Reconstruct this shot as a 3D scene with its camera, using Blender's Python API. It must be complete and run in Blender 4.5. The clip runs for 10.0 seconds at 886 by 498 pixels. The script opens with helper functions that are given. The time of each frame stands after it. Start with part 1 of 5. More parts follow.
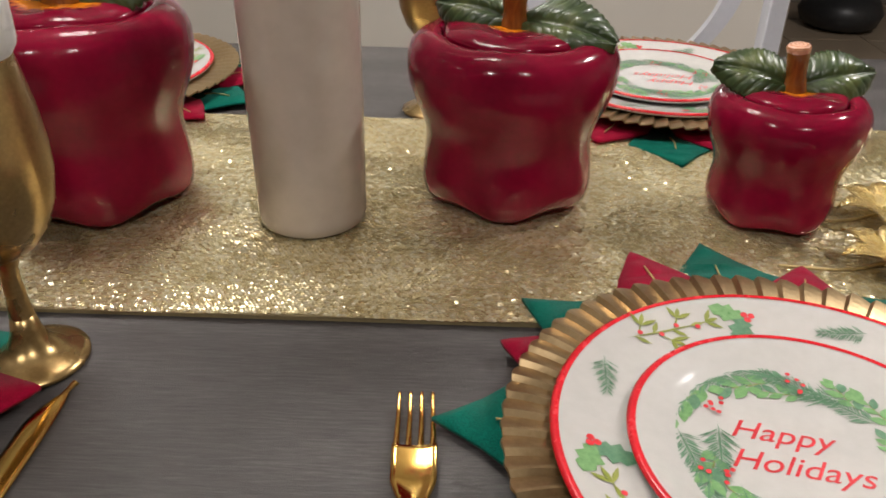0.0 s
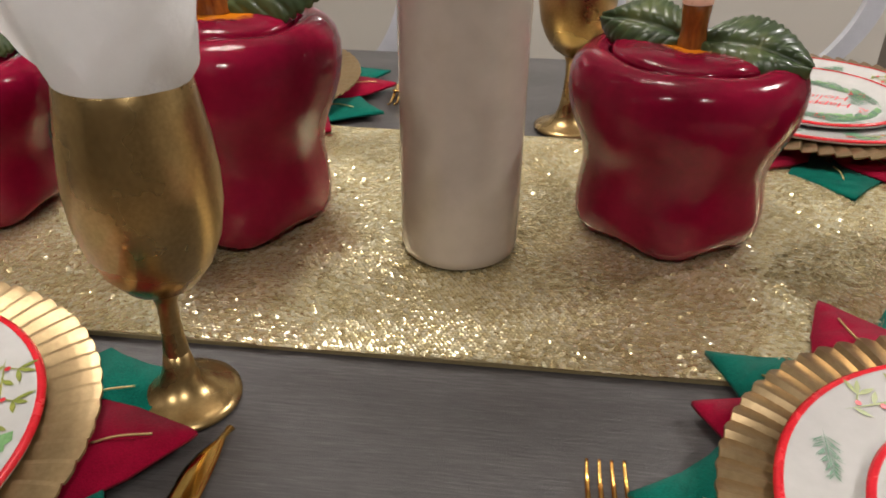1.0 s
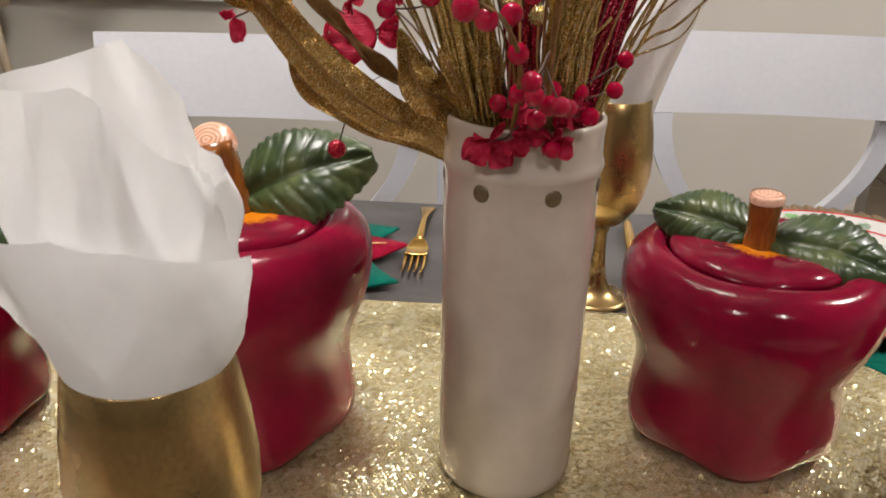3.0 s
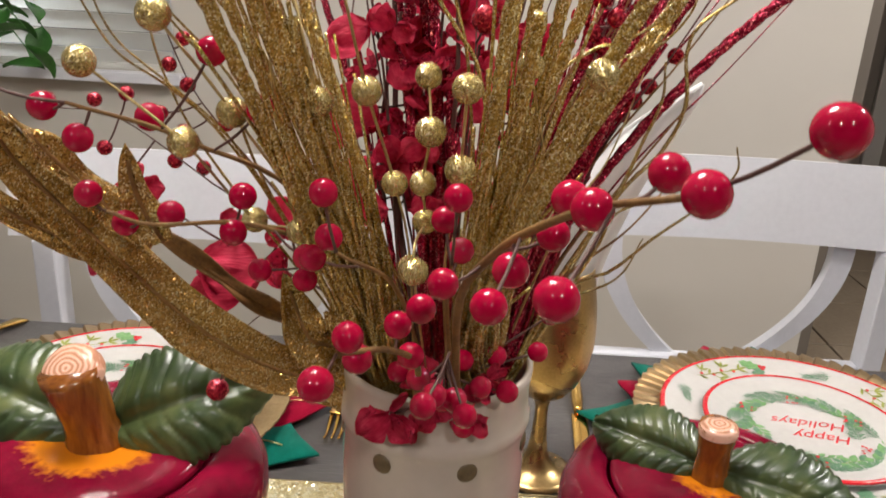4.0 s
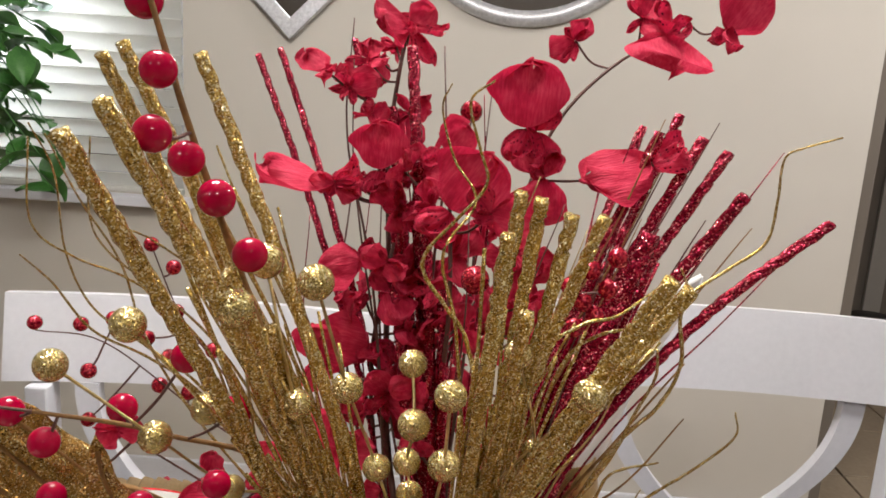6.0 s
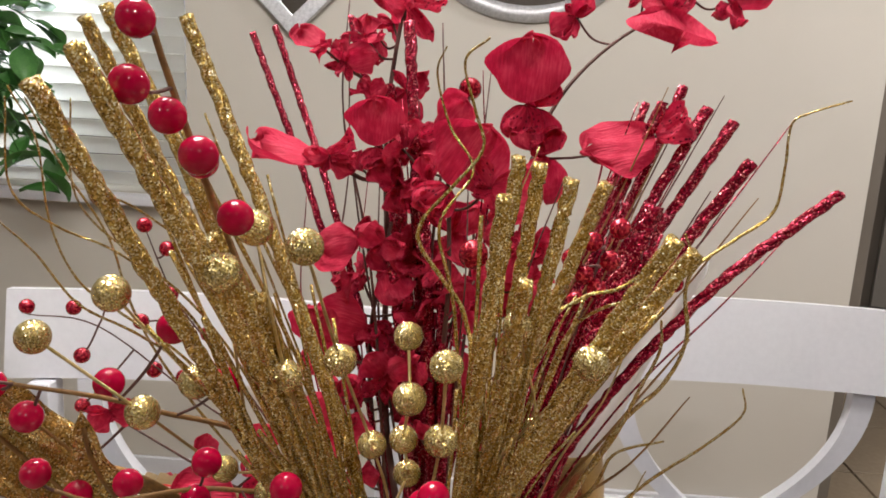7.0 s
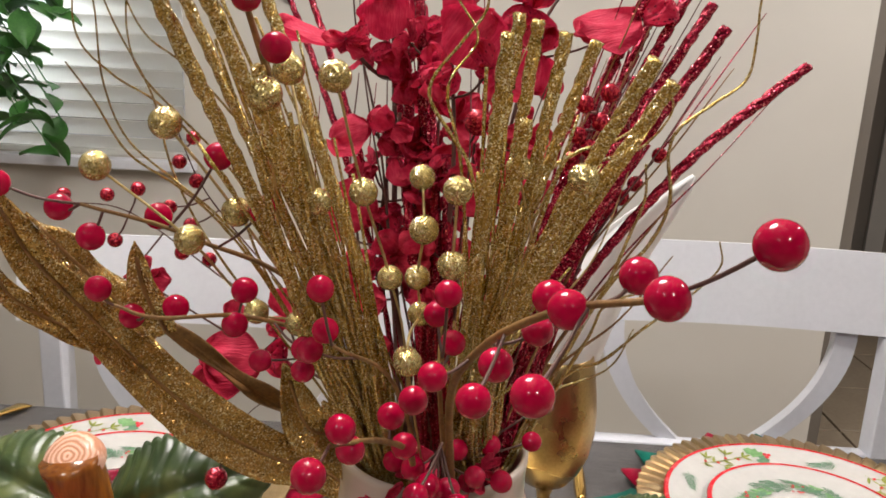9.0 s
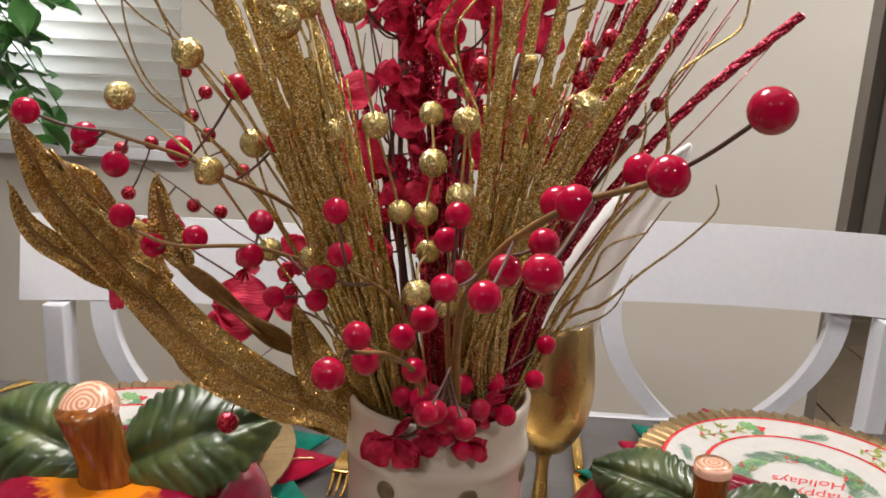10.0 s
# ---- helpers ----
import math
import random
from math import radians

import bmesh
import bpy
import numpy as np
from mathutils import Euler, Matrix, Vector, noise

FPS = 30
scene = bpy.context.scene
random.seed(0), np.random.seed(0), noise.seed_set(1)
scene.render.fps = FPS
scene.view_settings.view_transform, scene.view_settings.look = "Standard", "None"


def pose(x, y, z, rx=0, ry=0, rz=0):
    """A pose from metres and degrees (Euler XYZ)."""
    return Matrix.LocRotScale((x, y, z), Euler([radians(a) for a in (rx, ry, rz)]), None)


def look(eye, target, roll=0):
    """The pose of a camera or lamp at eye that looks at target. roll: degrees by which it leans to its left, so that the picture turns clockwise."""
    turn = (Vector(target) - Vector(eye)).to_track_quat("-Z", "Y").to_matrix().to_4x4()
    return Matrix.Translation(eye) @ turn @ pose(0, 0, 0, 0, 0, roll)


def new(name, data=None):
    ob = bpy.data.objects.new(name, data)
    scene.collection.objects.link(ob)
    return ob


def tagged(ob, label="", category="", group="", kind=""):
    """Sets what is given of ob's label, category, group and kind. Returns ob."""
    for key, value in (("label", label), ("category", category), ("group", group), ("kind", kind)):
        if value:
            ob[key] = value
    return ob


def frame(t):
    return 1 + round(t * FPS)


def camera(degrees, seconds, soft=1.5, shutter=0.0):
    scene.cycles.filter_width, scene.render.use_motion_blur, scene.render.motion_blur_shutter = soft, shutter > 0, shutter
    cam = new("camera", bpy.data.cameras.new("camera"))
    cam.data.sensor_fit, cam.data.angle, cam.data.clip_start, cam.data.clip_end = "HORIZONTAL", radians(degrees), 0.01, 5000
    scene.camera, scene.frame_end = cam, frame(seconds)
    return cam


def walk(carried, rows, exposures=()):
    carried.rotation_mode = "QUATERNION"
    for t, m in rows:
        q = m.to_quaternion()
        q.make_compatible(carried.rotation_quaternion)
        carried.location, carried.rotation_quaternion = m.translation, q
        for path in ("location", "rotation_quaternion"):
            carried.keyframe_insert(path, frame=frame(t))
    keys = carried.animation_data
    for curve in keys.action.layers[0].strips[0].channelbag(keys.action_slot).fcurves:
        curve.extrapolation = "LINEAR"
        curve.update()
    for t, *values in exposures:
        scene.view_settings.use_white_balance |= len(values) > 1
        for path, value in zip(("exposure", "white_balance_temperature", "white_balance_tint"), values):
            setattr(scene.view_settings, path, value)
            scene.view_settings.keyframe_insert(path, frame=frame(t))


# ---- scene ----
cam = camera(57.9, 10.0, 1.7, 0.15)
PATH = [
    (0, (-0.02, -0.057, 1.094), (-0.056, 1.668, 0.082), 1.1),
    (0.5, (-0.059, -0.033, 1.091), (-0.176, 1.687, 0.077), 0.9),
    (1, (-0.099, -0.006, 1.091), (-0.281, 1.707, 0.076), 0.8),
    (1.5, (-0.137, 0.009, 1.091), (-0.362, 1.719, 0.079), 0.4),
    (2, (-0.163, 0.035, 1.102), (-0.399, 1.758, 0.114), 0.0),
    (2.2, (-0.165, 0.046, 1.105), (-0.404, 1.787, 0.149), 0.0),
    (3.3, (-0.156, 0.117, 1.152), (-0.231, 1.965, 0.39), 2.1),
    (3.5, (-0.148, 0.144, 1.168), (-0.21, 2.0, 0.423), 2.4),
    (4, (-0.14, 0.192, 1.204), (-0.171, 2.075, 0.532), 3.0),
    (4.5, (-0.139, 0.207, 1.237), (-0.165, 2.113, 0.631), 3.5),
    (5, (-0.138, 0.211, 1.254), (-0.172, 2.136, 0.713), 3.6),
    (5.5, (-0.136, 0.216, 1.262), (-0.19, 2.158, 0.786), 3.6),
    (5.7, (-0.137, 0.217, 1.265), (-0.197, 2.165, 0.815), 3.6),
    (6.8, (-0.134, 0.226, 1.256), (-0.203, 2.181, 0.84), 3.2),
    (7, (-0.133, 0.226, 1.252), (-0.21, 2.178, 0.825), 3.0),
    (7.5, (-0.134, 0.228, 1.234), (-0.21, 2.176, 0.787), 2.8),
    (8, (-0.134, 0.218, 1.222), (-0.213, 2.162, 0.761), 2.6),
    (8.5, (-0.134, 0.2, 1.221), (-0.203, 2.141, 0.743), 2.7),
    (9, (-0.135, 0.181, 1.212), (-0.193, 2.122, 0.736), 2.8),
    (9.5, (-0.134, 0.169, 1.202), (-0.185, 2.11, 0.725), 2.9),
    (10, (-0.138, 0.162, 1.19), (-0.186, 2.104, 0.711), 2.9),
]
walk(cam, [(t, look(eye, target, roll)) for t, eye, target, roll in PATH], ((0, -0.16), (2.2, -0.11), (3.5, 0.0), (10, 0.0)))

# ---- world and lights ----
world = bpy.data.worlds.new("world")
scene.world = world
world.use_nodes = True
wn = world.node_tree
sky = wn.nodes.new("ShaderNodeTexSky")
sky.sky_type, sky.sun_disc = "NISHITA", False
sky.sun_elevation, sky.sun_rotation = radians(20), radians(150)
wn.links.new(sky.outputs[0], wn.nodes["Background"].inputs[0])
wn.nodes["Background"].inputs[1].default_value = 0.1


def lamp(name, kind, place, power, size, colour, target=None):
    data = bpy.data.lights.new(name, kind)
    data.energy, data.color = power, colour
    if kind == "AREA":
        data.shape, data.size = "DISK", size
    else:
        data.shadow_soft_size = size
    ob = new(name, data)
    ob.matrix_world = look(place, target) if target else pose(*place)
    return ob


WARM = (1.0, 0.955, 0.915)
# ceiling fixture over the table: a ring of five bulbs
for k in range(5):
    a = radians(72 * k + 20)
    lamp("chandelier_bulb", "POINT", (-0.36 + 0.14 * math.cos(a), 0.80 + 0.14 * math.sin(a), 2.02), 12.1, 0.08, WARM)
# unseen ceiling lights: two behind the camera, then two added to brighten the walls
for x, y, power in ((-1.1, -1.2, 17.0), (0.5, -1.2, 21.0), (-2.3, -0.1, 2.5), (1.6, 1.3, 42.0)):
    lamp("ceiling_fill", "AREA", (x, y, 2.48), power, 0.16, (1.0, 0.955, 0.93), (x, y, 0))
# daylight entering by the window behind the blinds
lamp("window_daylight", "AREA", (-1.65, 2.52, 1.5), 20.0, 1.0, (0.85, 0.92, 1.0), (-1.6, 0.0, 1.2))

# ---- materials ----


class Nodes:
    """A node material under construction."""

    def __init__(self, name):
        self.m = bpy.data.materials.new(name)
        self.m.use_nodes = True
        self.t = self.m.node_tree
        self.b = self.t.nodes["Principled BSDF"]
        self.tc = self.t.nodes.new("ShaderNodeTexCoord")

    def add(self, kind, **values):
        n = self.t.nodes.new(kind)
        for key, value in values.items():
            n.inputs[key.replace("_", " ")].default_value = value
        return n

    def link(self, a, b):
        self.t.links.new(a, b)

    def coords(self, stretch=(1, 1, 1)):
        mp = self.add("ShaderNodeMapping", Scale=stretch)
        self.link(self.tc.outputs["Object"], mp.inputs["Vector"])
        return mp.outputs[0]

    def noise(self, scale, stretch=(1, 1, 1), detail=4.0, rough=0.55):
        n = self.add("ShaderNodeTexNoise", Scale=scale, Detail=detail, Roughness=rough)
        self.link(self.coords(stretch), n.inputs["Vector"])
        return n.outputs["Fac"]

    def ramp(self, fac, stops):
        r = self.t.nodes.new("ShaderNodeValToRGB")
        while len(r.color_ramp.elements) < len(stops):
            r.color_ramp.elements.new(0.5)
        for e, (p, c) in zip(r.color_ramp.elements, stops):
            e.position, e.color = p, (*c, 1)
        self.link(fac, r.inputs[0])
        return r.outputs[0]

    def mix(self, a, b, fac, blend="MIX"):
        m = self.t.nodes.new("ShaderNodeMix")
        m.data_type, m.blend_type = "RGBA", blend
        for src, sock in ((a, m.inputs[6]), (b, m.inputs[7]), (fac, m.inputs[0])):
            if isinstance(src, (tuple, float, int)):
                sock.default_value = (*src, 1) if isinstance(src, tuple) else src
            else:
                self.link(src, sock)
        return m.outputs[2]

    def bump(self, height, strength, distance=0.001, normal=None):
        b = self.add("ShaderNodeBump", Strength=strength, Distance=distance)
        self.link(height, b.inputs["Height"])
        if normal:
            self.link(normal, b.inputs["Normal"])
        self.link(b.outputs[0], self.b.inputs["Normal"])
        return b.outputs[0]

    def scaled(self, fac, low, high):
        r = self.add("ShaderNodeMapRange")
        r.inputs["To Min"].default_value, r.inputs["To Max"].default_value = low, high
        self.link(fac, r.inputs["Value"])
        return r.outputs[0]


def surface(name, dark, light, scale, rough, metal=0.0, bump=0.0, fine=None, stretch=(1, 1, 1), coat=0.0, sheen=0.0, distance=0.001):
    """Two colours mixed by coarse and fine noise, with matching relief and uneven gloss."""
    n = Nodes(name)
    coarse, grain = n.noise(scale, stretch), n.noise(fine or scale * 9, stretch, 3.0)
    both = n.mix(coarse, grain, 0.45)
    n.link(n.ramp(both, ((0.32, dark), (0.68, light))), n.b.inputs["Base Color"])
    n.link(n.scaled(coarse, max(rough - 0.07, 0.02), rough + 0.09), n.b.inputs["Roughness"])
    n.b.inputs["Metallic"].default_value = metal
    n.b.inputs["Coat Weight"].default_value, n.b.inputs["Coat Roughness"].default_value = coat, 0.06
    n.b.inputs["Sheen Weight"].default_value = sheen
    if bump:
        n.bump(both, bump, distance)
    return n.m


def glitter(name, colours, cell=2000.0, spread=0.8, metal=0.6, rough=0.3):
    """Flakes glued at random angles: every cell has its own tone and its own tilt."""
    n = Nodes(name)
    v = n.add("ShaderNodeTexVoronoi", Scale=cell)
    n.link(n.coords(), v.inputs["Vector"])
    tone = n.add("ShaderNodeSeparateColor")
    n.link(v.outputs["Color"], tone.inputs[0])
    n.link(n.ramp(tone.outputs[0], colours), n.b.inputs["Base Color"])
    centre = n.add("ShaderNodeVectorMath")
    centre.operation = "SUBTRACT"
    centre.inputs[1].default_value = (0.5, 0.5, 0.5)
    n.link(v.outputs["Color"], centre.inputs[0])
    size = n.add("ShaderNodeVectorMath")
    size.operation = "SCALE"
    size.inputs["Scale"].default_value = spread
    n.link(centre.outputs[0], size.inputs[0])
    geo = n.t.nodes.new("ShaderNodeNewGeometry")
    add = n.add("ShaderNodeVectorMath")
    n.link(geo.outputs["Normal"], add.inputs[0])
    n.link(size.outputs[0], add.inputs[1])
    norm = n.add("ShaderNodeVectorMath")
    norm.operation = "NORMALIZE"
    n.link(add.outputs[0], norm.inputs[0])
    n.link(norm.outputs[0], n.b.inputs["Normal"])
    n.b.inputs["Metallic"].default_value, n.b.inputs["Roughness"].default_value = metal, rough
    return n.m


def wood_dark():
    n = Nodes("charcoal_stained_wood")
    broad = n.noise(3.0, (0.6, 5.0, 1.0), 5.0)
    grain = n.noise(46.0, (0.8, 13.0, 1.0), 7.0, 0.78)
    both = n.mix(broad, grain, 0.6)
    n.link(n.ramp(both, ((0.32, (0.018, 0.016, 0.0155)), (0.5, (0.074, 0.068, 0.066)), (0.68, (0.18, 0.168, 0.163)))), n.b.inputs["Base Color"])
    n.link(n.scaled(grain, 0.24, 0.52), n.b.inputs["Roughness"])
    n.bump(grain, 0.6, 0.0010)
    return n.m


def glaze_red():
    n = Nodes("red_glazed_ceramic")
    cloud, speck = n.noise(14.0, (1, 1, 0.5)), n.noise(160.0)
    both = n.mix(cloud, speck, 0.2)
    n.link(n.ramp(both, ((0.3, (0.11, 0.002, 0.013)), (0.52, (0.205, 0.004, 0.024)), (0.75, (0.28, 0.007, 0.034)))), n.b.inputs["Base Color"])
    n.b.inputs["Roughness"].default_value = 0.13
    n.b.inputs["Specular IOR Level"].default_value = 0.21
    n.bump(n.mix(n.noise(26.0), n.noise(300.0, (1, 1, 0.6)), 0.22), 0.20, 0.002)
    return n.m


def glaze_lid(reach):
    """Red glaze that turns orange in ragged strokes round the stem, out to the given reach."""
    m = glaze_red()
    m.name = "red_and_orange_glaze"
    t = m.node_tree
    b = t.nodes["Principled BSDF"]
    red = b.inputs["Base Color"].links[0].from_socket
    tc, sub, ln = t.nodes.new("ShaderNodeTexCoord"), t.nodes.new("ShaderNodeVectorMath"), t.nodes.new("ShaderNodeVectorMath")
    sub.operation, ln.operation = "SUBTRACT", "LENGTH"
    sub.inputs[1].default_value = (0.5, 0.5, 0.0)
    flatten = t.nodes.new("ShaderNodeVectorMath")
    flatten.operation = "MULTIPLY"
    flatten.inputs[1].default_value = (1, 1, 0)
    t.links.new(tc.outputs["Generated"], sub.inputs[0])
    t.links.new(sub.outputs[0], flatten.inputs[0])
    t.links.new(flatten.outputs[0], ln.inputs[0])
    streak = t.nodes.new("ShaderNodeTexNoise")
    streak.inputs["Scale"].default_value, streak.inputs["Detail"].default_value = 22.0, 3.0
    t.links.new(tc.outputs["Generated"], streak.inputs["Vector"])
    add = t.nodes.new("ShaderNodeMath")
    add.operation = "MULTIPLY_ADD"
    add.inputs[1].default_value = 0.16
    t.links.new(streak.outputs["Fac"], add.inputs[0])
    t.links.new(ln.outputs["Value"], add.inputs[2])
    ramp = t.nodes.new("ShaderNodeValToRGB")
    ramp.color_ramp.elements[0].position, ramp.color_ramp.elements[0].color = reach, (0, 0, 0, 1)
    ramp.color_ramp.elements[1].position, ramp.color_ramp.elements[1].color = reach + 0.07, (1, 1, 1, 1)
    t.links.new(add.outputs[0], ramp.inputs[0])
    mix = t.nodes.new("ShaderNodeMix")
    mix.data_type = "RGBA"
    mix.inputs[6].default_value = (0.66, 0.20, 0.008, 1)
    t.links.new(ramp.outputs[0], mix.inputs[0])
    t.links.new(red, mix.inputs[7])
    t.links.new(mix.outputs[2], b.inputs["Base Color"])
    return m


def glaze_leaf():
    n = Nodes("green_glazed_ceramic")
    n.link(n.ramp(n.noise(38.0), ((0.3, (0.012, 0.026, 0.008)), (0.52, (0.040, 0.066, 0.020)), (0.76, (0.11, 0.13, 0.04)))), n.b.inputs["Base Color"])
    n.b.inputs["Roughness"].default_value = 0.36
    n.b.inputs["Coat Weight"].default_value, n.b.inputs["Coat Roughness"].default_value = 0.18, 0.15
    n.bump(n.noise(90.0), 0.25, 0.0015)
    return n.m


def cut_wood():
    """Painted growth rings on the cut face of a ceramic stem."""
    n = Nodes("copper_painted_rings")
    w = n.add("ShaderNodeTexWave", Scale=100.0, Distortion=5.0, Detail=3.0)
    w.wave_type, w.rings_direction = "RINGS", "Z"
    n.link(n.coords(), w.inputs["Vector"])
    n.link(n.ramp(w.outputs["Fac"], ((0.2, (0.52, 0.24, 0.14)), (0.8, (0.80, 0.48, 0.35)))), n.b.inputs["Base Color"])
    n.b.inputs["Roughness"].default_value = 0.25
    n.bump(w.outputs["Fac"], 0.3, 0.0006)
    return n.m


def sequin_gold():
    n = Nodes("gold_sequin")
    geo = n.t.nodes.new("ShaderNodeNewGeometry")
    n.link(n.ramp(geo.outputs["Random Per Island"], ((0.0, (0.66, 0.53, 0.26)), (0.5, (0.90, 0.79, 0.46)), (1.0, (1.0, 0.95, 0.70)))), n.b.inputs["Base Color"])
    n.b.inputs["Metallic"].default_value, n.b.inputs["Roughness"].default_value = 0.70, 0.21
    return n.m


def felt(name, dark, light):
    n = Nodes(name)
    fuzz = n.noise(900.0, detail=2.0)
    both = n.mix(n.noise(30.0), fuzz, 0.5)
    n.link(n.ramp(both, ((0.3, dark), (0.7, light))), n.b.inputs["Base Color"])
    n.b.inputs["Roughness"].default_value = 0.95
    n.b.inputs["Sheen Weight"].default_value = 0.06
    n.b.inputs["Specular IOR Level"].default_value = 0.15
    n.bump(fuzz, 0.5, 0.0008)
    return n.m


M_WOOD = wood_dark()
M_APPLE, M_LID, M_LIDPLAIN, M_LEAF, M_CUT = glaze_red(), glaze_lid(0.34), glaze_lid(0.225), glaze_leaf(), cut_wood()
M_STEM = surface("brown_glazed_stem", (0.13, 0.03, 0.005), (0.40, 0.14, 0.02), 30, 0.22, bump=0.4, stretch=(1, 1, 0.15), coat=0.4)
M_CERAMIC = surface("ivory_glazed_ceramic", (0.47, 0.395, 0.335), (0.55, 0.475, 0.41), 9, 0.2, bump=0.08, coat=0.35, fine=60, distance=0.002)
M_DOT = surface("brown_recessed_glaze", (0.09, 0.06, 0.03), (0.17, 0.12, 0.06), 120, 0.35)
M_BRASS = surface("satin_brass_paint", (0.33, 0.22, 0.09), (0.51, 0.355, 0.155), 16, 0.27, metal=0.9, bump=0.1, fine=400)
M_CHARGER = surface("antique_gold_finish", (0.31, 0.215, 0.11), (0.45, 0.325, 0.175), 20, 0.31, metal=0.9, bump=0.1, fine=300)
M_CUTLERY = surface("polished_gold_steel", (0.72, 0.42, 0.10), (0.86, 0.56, 0.17), 30, 0.14, metal=1.0, bump=0.06, fine=500)
M_PLATE = surface("white_glazed_porcelain", (0.47, 0.455, 0.43), (0.53, 0.515, 0.49), 12, 0.07)
M_PLATE.node_tree.nodes["Principled BSDF"].inputs["Specular IOR Level"].default_value = 0.25
M_RIM = surface("red_enamel_rim", (0.52, 0.008, 0.018), (0.70, 0.02, 0.03), 60, 0.25)
M_INKRED = surface("printed_red", (0.55, 0.02, 0.03), (0.72, 0.05, 0.06), 200, 0.3)
M_INKGREEN = surface("printed_green", (0.10, 0.25, 0.085), (0.24, 0.42, 0.18), 300, 0.3)
M_INKPINE = surface("printed_pine_green", (0.06, 0.16, 0.09), (0.16, 0.30, 0.18), 300, 0.3)
M_INKOLIVE = surface("printed_olive", (0.16, 0.20, 0.03), (0.34, 0.36, 0.08), 160, 0.3)
M_FELTRED = felt("red_felt", (0.17, 0.0, 0.012), (0.36, 0.001, 0.032))
M_FELTGREEN = felt("green_felt", (0.0, 0.06, 0.042), (0.0, 0.17, 0.12))
M_THREAD = surface("gold_thread", (0.45, 0.33, 0.12), (0.7, 0.55, 0.25), 300, 0.4, metal=0.6)
M_SEQUIN = sequin_gold()
M_CLOTH = surface("gold_mesh_cloth", (0.26, 0.20, 0.095), (0.40, 0.32, 0.17), 300, 0.55, metal=0.3, bump=0.4)

M_WHITE = surface("white_painted_wood", (0.58, 0.585, 0.63), (0.65, 0.655, 0.70), 6, 0.38, bump=0.08, fine=120)
M_WALL = surface("beige_wall_paint", (0.515, 0.485, 0.435), (0.56, 0.53, 0.48), 3, 0.75, bump=0.25, fine=420)
# dark brown; on the kitchen-side wall the colour stands in for an unlit room
M_HALL = surface("dark_brown_wall", (0.16, 0.138, 0.115), (0.20, 0.172, 0.143), 3, 0.7, bump=0.2, fine=300)
# beige; on the ceiling its dimness is put into the colour
M_CEIL = surface("muted_beige", (0.42, 0.395, 0.36), (0.48, 0.455, 0.42), 4, 0.85, bump=0.3, fine=150)
M_TILE = surface("tan_floor_tile", (0.26, 0.20, 0.14), (0.36, 0.29, 0.21), 5, 0.35, bump=0.1, fine=60)
M_GROUT = surface("grey_grout", (0.16, 0.14, 0.12), (0.22, 0.2, 0.17), 40, 0.9)
def vinyl():
    """Thin white vinyl that lets some daylight through."""
    m = surface("white_vinyl_slat", (0.74, 0.73, 0.70), (0.82, 0.81, 0.78), 12, 0.3)
    t = m.node_tree
    out = t.nodes["Material Output"]
    thin = t.nodes.new("ShaderNodeBsdfTranslucent")
    thin.inputs[0].default_value = (0.85, 0.84, 0.80, 1)
    mix = t.nodes.new("ShaderNodeMixShader")
    mix.inputs[0].default_value = 0.5
    t.links.new(t.nodes["Principled BSDF"].outputs[0], mix.inputs[1])
    t.links.new(thin.outputs[0], mix.inputs[2])
    t.links.new(mix.outputs[0], out.inputs[0])
    return m


M_BLIND = vinyl()


def paper():
    """Soft white paper that light passes through."""
    m = surface("white_paper_napkin", (0.86, 0.85, 0.845), (0.92, 0.91, 0.905), 34, 0.8, bump=0.7, fine=110, distance=0.004)
    t = m.node_tree
    thin = t.nodes.new("ShaderNodeBsdfTranslucent")
    thin.inputs[0].default_value = (0.88, 0.87, 0.86, 1)
    mix = t.nodes.new("ShaderNodeMixShader")
    mix.inputs[0].default_value = 0.36
    t.links.new(t.nodes["Principled BSDF"].outputs[0], mix.inputs[1])
    t.links.new(thin.outputs[0], mix.inputs[2])
    t.links.new(mix.outputs[0], t.nodes["Material Output"].inputs[0])
    return m


M_NAPKIN = paper()
M_MIRROR = surface("mirror_silver", (0.72, 0.73, 0.75), (0.80, 0.81, 0.83), 20, 0.06, metal=1.0)
M_SILVER = surface("crushed_silver_frame", (0.42, 0.43, 0.46), (0.72, 0.73, 0.76), 120, 0.3, metal=0.5, bump=0.8)
M_BLACK = surface("black_plastic", (0.012, 0.012, 0.013), (0.03, 0.03, 0.032), 40, 0.4, bump=0.1)
M_PLANT = surface("green_plant_leaf", (0.016, 0.08, 0.014), (0.06, 0.19, 0.035), 40, 0.4)
M_POT = surface("tan_ceramic_pot", (0.34, 0.26, 0.17), (0.46, 0.36, 0.25), 12, 0.5, bump=0.2)
M_BERRY = surface("glossy_red_berry", (0.31, 0.0, 0.023), (0.44, 0.001, 0.040), 50, 0.06)
M_BERRY.node_tree.nodes["Principled BSDF"].inputs["Specular IOR Level"].default_value = 0.36
M_BEAD = glitter("red_glass_bead", ((0.0, (0.12, 0.0, 0.008)), (0.6, (0.36, 0.002, 0.026)), (1.0, (0.75, 0.06, 0.08))), 1300, 0.45, 0.4, 0.2)
# the palest stops of these glitter ramps paint glints into the flake colour
M_GOLDGLIT = glitter("gold_glitter", ((0.0, (0.20, 0.11, 0.018)), (0.40, (0.47, 0.305, 0.065)), (0.80, (0.68, 0.48, 0.14)), (0.87, (1.0, 0.94, 0.66))), 2400, 0.9, 0.66, 0.24)
